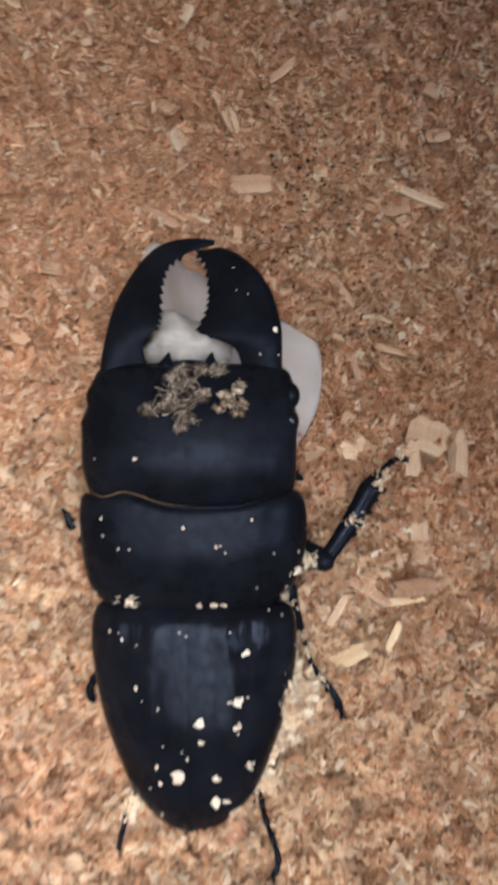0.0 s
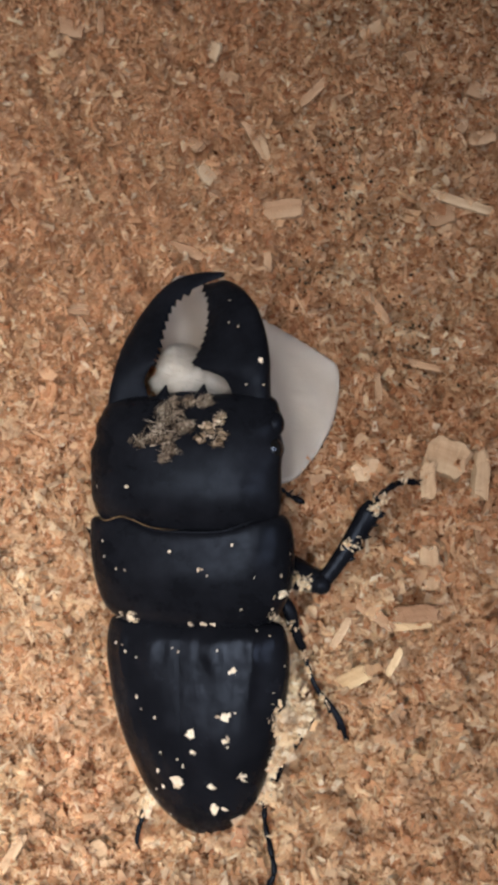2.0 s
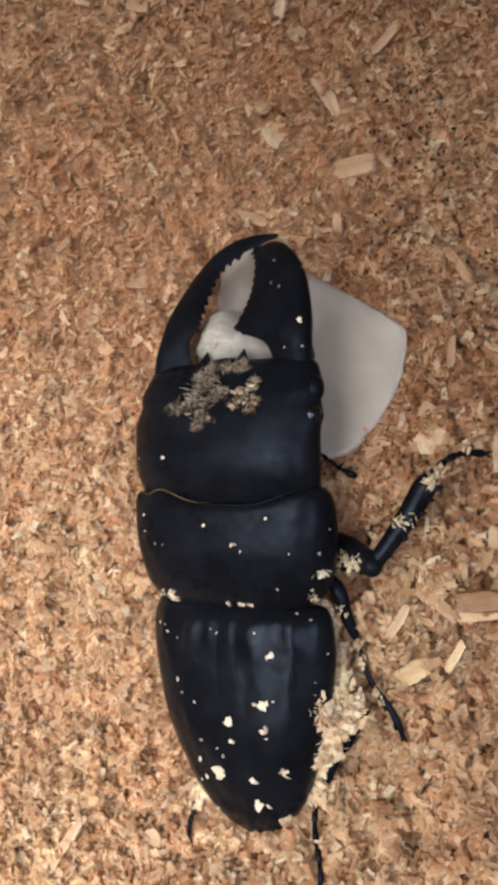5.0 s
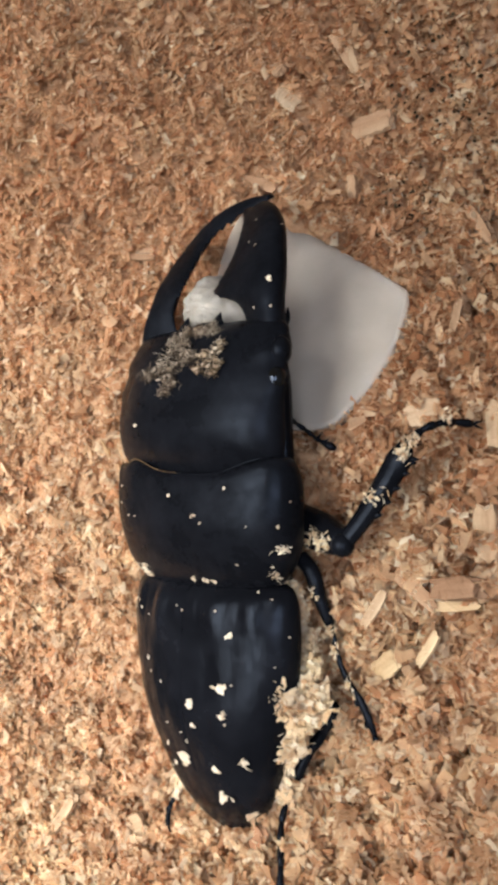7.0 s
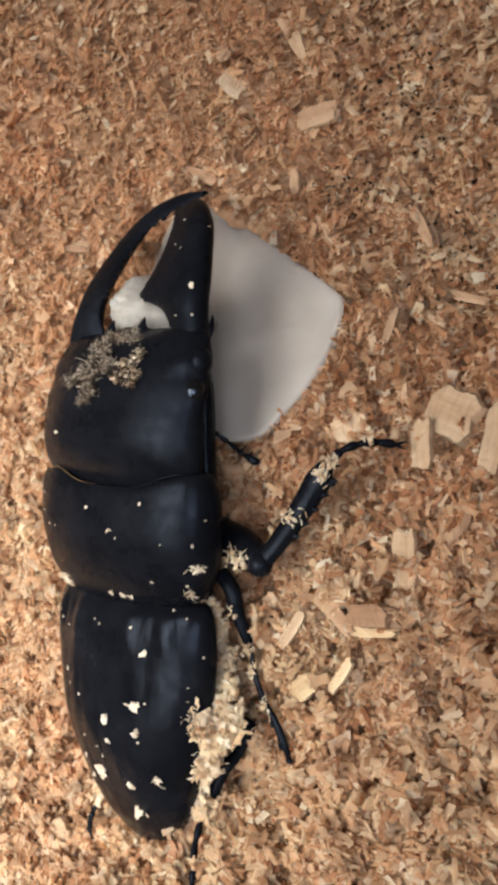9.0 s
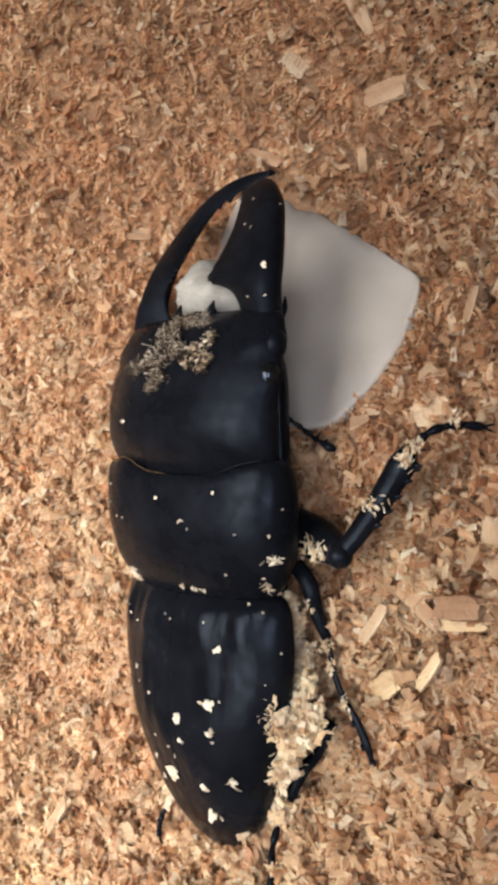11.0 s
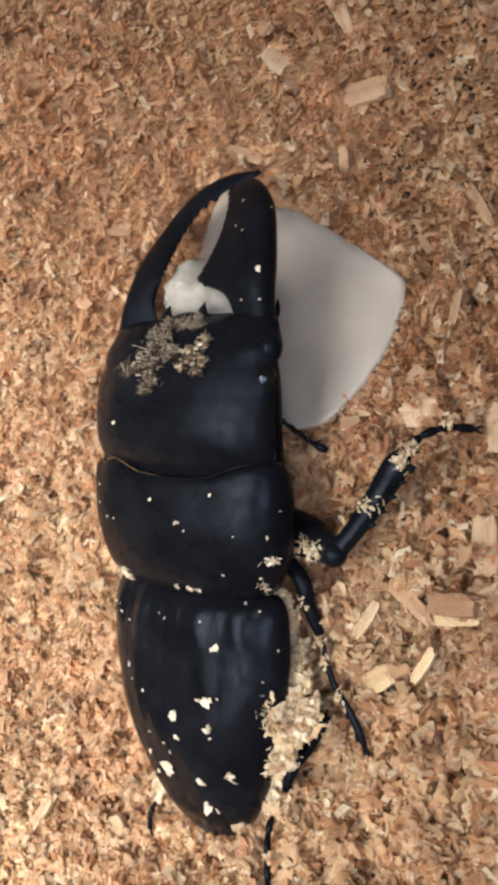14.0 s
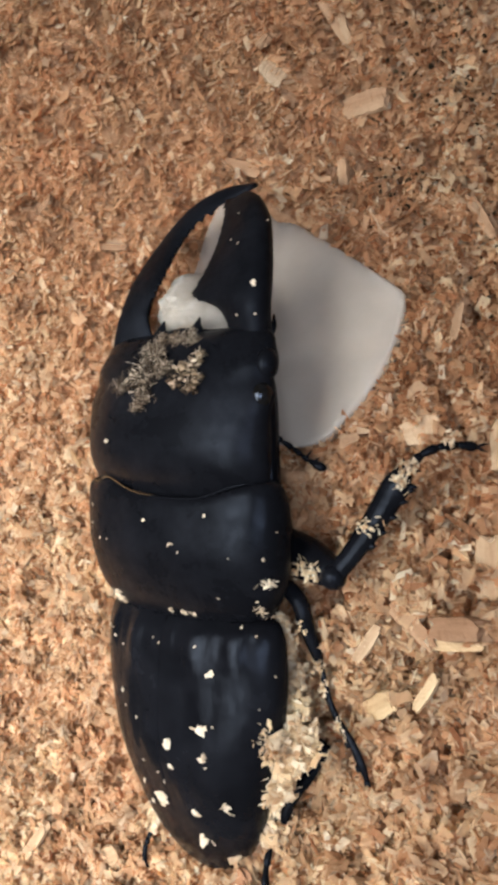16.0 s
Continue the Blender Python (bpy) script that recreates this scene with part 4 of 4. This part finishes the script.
def head_debris():
    rng = np.random.default_rng(33)
    grey = [(-10.4, 6.6, 0.9), (-8.9, 7.7, 0.8), (-11.2, 4.9, 0.8), (-9.2, 4.7, 0.9), (-8.8, 2.9, 0.7), (-9.6, 1.8, 0.3), (-13.6, 4.3, 0.5), (-9.4, 9.9, 0.5),
            (-6.9, 9.9, 0.5), (-10.6, 8.9, 0.6), (-6.2, 6.3, 0.4), (-4.8, 9.8, 0.4), (-3.9, 10.0, 0.3), (-7.4, 6.0, 0.5)]
    tan = [(-1.4, 7.6, 0.4), (-1.9, 6.8, 0.5), (-2.9, 5.2, 0.5), (-1.2, 5.0, 0.5), (-4.3, 4.4, 0.4), (-1.7, 3.7, 0.4), (-3.2, 6.2, 0.4)]
    for mat, label, count, spots, share in ((MAT_DIRT, "matted grey fibrous debris stuck to the beetle's head", 1350, grey, 0.13),
                                            (MAT_DIRT_TAN, "tan crumbly debris stuck to the beetle's head", 260, tan, 0.5)):
        v, f = strands(rng, spots, count, 0.5, 1.6, 1.3, share)
        tagged(mesh_object("debris_clump", [BODY @ Vector(np.asarray(p) / 1000) for p in v], f, mat, False), label, "debris", kind="stuff")


head_debris()


def crumb_tuft(x, y, spread, count):
    rng = np.random.default_rng(int(100 + abs(x) * 7 + abs(y) * 13))
    v, f = strands(rng, [(x, y, spread)], count, 0.5, 1.4, 0.6, 0.5)
    tagged(mesh_object("crumb_tuft", [BODY @ Vector(np.asarray(p) / 1000) for p in v], f, MAT_CRUMB, False), "small tuft of pale wood crumbs caught on the beetle", "wood crumb", "tufts on the beetle")


crumb_tuft(-17.2, -22.3, 0.8, 26)
crumb_tuft(6.9, -18.2, 0.4, 22)
crumb_tuft(5.0, -21.9, 0.4, 14)


def heap(name, label, spots, count, seed, big=(0.5, 1.5)):
    """Shavings heaped against the beetle or caught on its legs: spots of x, y, z and spread in its millimetres."""
    rng = np.random.default_rng(seed)
    pick = np.array(spots)[rng.integers(len(spots), size=count)]
    c = pick[:, :3] + rng.normal(0, 1, (count, 3)) * pick[:, 3:] * (1, 1, 0.5)
    c = (c / 1000) @ np.array(BODY)[:3, :3].T * 1000 + np.array(BODY.translation) * 1000
    length = rng.uniform(*big, count)
    size = np.stack([length, length * rng.uniform(0.3, 0.8, count), length * rng.uniform(0.06, 0.18, count) + 0.05], -1)
    hair = c[::2] + rng.normal(0, 0.35, (len(c[::2]), 3))
    fine = np.stack([rng.uniform(0.4, 1.3, len(hair)), rng.uniform(0.05, 0.11, len(hair)), rng.uniform(0.05, 0.1, len(hair))], -1)
    pools = [flakes(rng, c, size, turned(rng, count, 38), True), flakes(rng, hair, fine, turned(rng, len(hair), 35), True)]
    tagged(quads_object(name, pools, MAT_CREAM), label, "wood shavings", kind="stuff")


heap("shavings_heap", "pale shavings heaped against the beetle's wing case", [(4.8, -37.6, 18.6, 1.0), (6.0, -39.5, 17.0, 1.4), (7.6, -37.2, 16.0, 1.2), (5.0, -42.0, 16.6, 1.2), (4.2, -44.0, 15.6, 0.7), (2.4, -44.5, 16.6, 0.8), (2.8, -46.3, 15.0, 0.6), (2.4, -50.8, 14.4, 0.7)], 1500, 3, (0.3, 1.5))
heap("shavings_heap", "few pale shavings covering the beetle's hind foot", [(-17.6, -54.6, 14.6, 0.9)], 50, 9, (0.4, 1.5))
heap("shavings_heap", "pale shavings between the beetle's flank and middle leg", [(4.4, -24.5, 15.6, 0.5), (4.9, -27.0, 15.0, 0.6), (5.6, -30.5, 14.2, 0.7), (5.6, -34.0, 14.6, 0.9)], 1250, 4, (0.2, 1.2))
heap("leg_crumbs", "pale wood crumbs caught on the beetle's foreleg", [(7.6, -17.3, 15.8, 0.5), (9.4, -17.9, 15.6, 0.5), (8.4, -17.6, 15.8, 0.6), (15.6, -12.0, 14.2, 0.6), (16.6, -11.4, 13.6, 0.6), (19.6, -6.4, 13.6, 0.6), (20.4, -5.0, 13.2, 0.6), (23.6, -2.4, 9.6, 0.6), (6.4, -24.6, 14.0, 0.5), (8.2, -29.6, 12.8, 0.5), (8.8, -31.8, 12.6, 0.4), (10.9, -36.0, 12.6, 0.3)], 190, 6, (0.2, 0.8))


# ---- larger chips lying on the bedding ----
def wood_chip(x0, y0, x1, y1, width, thick=0.9, lift=0.95, tilt=12.0, bend=0.0, wood=MAT_CHIP):
    """A split piece of softwood from (x0, y0) to (x1, y1), in millimetres of the plan."""
    rng = np.random.default_rng(int(1000 + 37 * abs(x0) + 91 * abs(y1)))
    length = math.hypot(x1 - x0, y1 - y0)
    slope = math.degrees(math.atan2(float(relief(x1, y1) - relief(x0, y0)), length))
    rings = []
    frays = rng.uniform(-0.08, 0.08, (2, 10))  # splintered ends
    for s in np.linspace(-0.5, 0.5, 13):
        taper = 1 - 0.25 * (abs(2 * s) ** 4) * rng.uniform(0.2, 1.4)
        side = 0.06 * math.sin(9 * s + length) + rng.uniform(-0.03, 0.03)
        ring = []
        for k, (a, b) in enumerate(((-1, -1), (-0.3, -1.05), (0.4, -1), (1, -0.9), (1.04, 0.2), (0.95, 1), (0.3, 1.08), (-0.35, 1.0), (-1, 0.92), (-1.03, -0.1))):
            end = frays[int(s > 0), k] * length * max(0.0, abs(2 * s) - 0.6) / 0.4
            ring.append((s * length + end, 0.5 * width * ((a + side) * taper + rng.uniform(-0.05, 0.05)), 0.5 * thick * b * rng.uniform(0.88, 1.1) + bend * (0.25 - s * s) * 4))
        rings.append(ring)
    v, f = loft(rings)
    ob = mesh_object("wood_chip", np.array(v) / 1000, f, wood, False)
    x, y = (x0 + x1) / 2, (y0 + y1) / 2
    z = max(float(relief(x0, y0) + relief(x1, y1)) / 2, float(relief(x, y))) + 0.85 * lift
    ob.matrix_world = Matrix.Translation((x / 1000, y / 1000, z / 1000)) @ pose(0, 0, 0, 0, 0, math.degrees(math.atan2(y1 - y0, x1 - x0))) @ pose(0, 0, 0, rng.uniform(-1, 1) * tilt, -slope, 0)
    hue = {MAT_CHIP: "tan", MAT_CHIP_PALE: "pale cream", MAT_CHIP_RED: "reddish brown", MAT_CHIP_BROWN: "dull brown", MAT_CHIP_CREAM: "cream yellow"}[wood]
    shape = "thin sliver" if width < 0.35 * length else "blocky chip"
    return tagged(ob, f"{shape} of {hue} softwood lying on the shavings", "wood chip", "larger wood chips")


wood_chip(29.5, 72.7, 36.5, 72.6, 3.7, 1.0, 1.0, 5)
wood_chip(26.2, 88.8, 32.1, 80.4, 2.4, 0.7, 0.85)
wood_chip(17.7, 79.5, 20.7, 77.1, 3.0, wood=MAT_CHIP_PALE)
wood_chip(12.7, 64.6, 19.1, 62.0, 1.9, 0.7, 0.85)
wood_chip(30.4, 64.4, 30.6, 60.9, 1.5)
wood_chip(-8.8, 65.4, -6.7, 67.1, 2.1, wood=MAT_CHIP_PALE)
wood_chip(47.7, 103.5, 51.4, 105.9, 3.5, wood=MAT_CHIP_PALE)
wood_chip(55.0, 100.6, 57.8, 99.7, 2.1)
wood_chip(60.5, 76.6, 71.4, 71.9, 1.8, 0.7, 0.85, wood=MAT_CHIP_PALE)
wood_chip(60.0, 72.9, 65.3, 72.9, 3.4)
wood_chip(48.2, 58.5, 52.2, 51.7, 1.5, 0.7, 0.85)
wood_chip(52.0, 45.8, 61.2, 42.5, 1.2, 0.7, 0.85)
wood_chip(67.0, 84.6, 71.2, 85.4, 2.5)
wood_chip(64.8, 85.8, 66.4, 88.8, 1.8)
wood_chip(57.6, 26.9, 63.3, 23.9, 6.0, 2.4, 1.1, wood=MAT_CHIP_PALE)
wood_chip(57.0, 24.6, 57.2, 18.6, 2.5, 2.2, 1.1, wood=MAT_CHIP_PALE)
wood_chip(65.7, 26.4, 65.0, 18.6, 2.3, 2.4, 1.1, wood=MAT_CHIP_PALE)
wood_chip(42.5, -11.1, 47.3, -8.0, 2.7, 0.8, 1.6, wood=MAT_CHIP_CREAM)
# one block: brown body, then its paler front face built as a separate chip
wood_chip(51.3, 0.3, 57.7, 1.0, 2.6, 2.4, 0.9, 4.0, wood=MAT_CHIP_BROWN)
wood_chip(50.9, -1.7, 57.0, -0.9, 1.3, 1.9, 1.1, 4.0, wood=MAT_CHIP_CREAM)
wood_chip(41.5, -5.0, 44.2, -0.6, 1.4, 0.7, 1.5, wood=MAT_CHIP_PALE)
wood_chip(45.3, 2.1, 51.2, -1.9, 1.8, 0.7, 0.85)
wood_chip(56.6, 10.8, 57.0, 4.2, 3.0, 0.8, 0.8, wood=MAT_CHIP_PALE)
wood_chip(-14.5, -45.6, -9.6, -37.8, 1.7, 0.7, 0.85, wood=MAT_CHIP_PALE)
wood_chip(0.5, -41.1, 5.1, -38.3, 3.7, wood=MAT_CHIP_PALE)
wood_chip(-7.4, 103.7, -3.1, 102.9, 3.2)
wood_chip(0.5, 105.9, 0.5, 101.2, 1.2, 0.7, 0.85)
wood_chip(45.2, 22.6, 49.4, 24.2, 3.4, wood=MAT_CHIP_PALE)
wood_chip(16.2, 84.7, 18.4, 82.2, 2.4)
wood_chip(55.6, -22.9, 56.6, -24.8, 1.5)
wood_chip(49.9, -8.7, 52.0, -4.9, 1.2, 0.7, 1.3, wood=MAT_CHIP_CREAM)
wood_chip(64.1, 16.2, 63.9, 10.8, 0.9, 0.7, 0.85)
wood_chip(-3.7, 49.8, 0.3, 50.2, 1.0, 0.6, 0.85)
wood_chip(-2.0, 50.0, 1.0, 45.4, 1.1, 0.6, 0.85)
wood_chip(49.7, 35.0, 49.6, 41.2, 1.2, 0.6, 0.9)
wood_chip(46.2, 83.0, 47.6, 83.3, 1.6, wood=MAT_CHIP_PALE)
wood_chip(-17.8, 57.3, -13.4, 58.6, 1.5, 0.7, 0.7)
wood_chip(19.8, 99.4, 21.2, 101.8, 2.2, wood=MAT_CHIP_PALE)
wood_chip(29.0, 86.0, 31.2, 80.4, 1.1, 0.5, 0.9, 8.0, 0.8, wood=MAT_CHIP_PALE)
wood_chip(21.5, 76.9, 20.0, 74.6, 3.4)
wood_chip(28.7, -34.2, 21.7, -37.7, 3.4, wood=MAT_CHIP_RED)
wood_chip(49.9, 57.3, 52.6, 51.7, 1.5, 0.7, 0.85)
wood_chip(54.8, -23.0, 56.0, -24.6, 1.7, wood=MAT_CHIP_PALE)
wood_chip(45.0, 16.0, 41.4, 18.7, 1.7)
wood_chip(62.4, 52.7, 58.5, 55.1, 1.5, 0.7, 0.85)
wood_chip(36.3, 91.8, 41.0, 95.6, 1.6, 0.7, 0.85)
wood_chip(66.8, 94.6, 70.9, 93.6, 2.8)


def motions():
    """Beetle, jelly and bedding lie still throughout; only the camera is carried round them."""


motions()
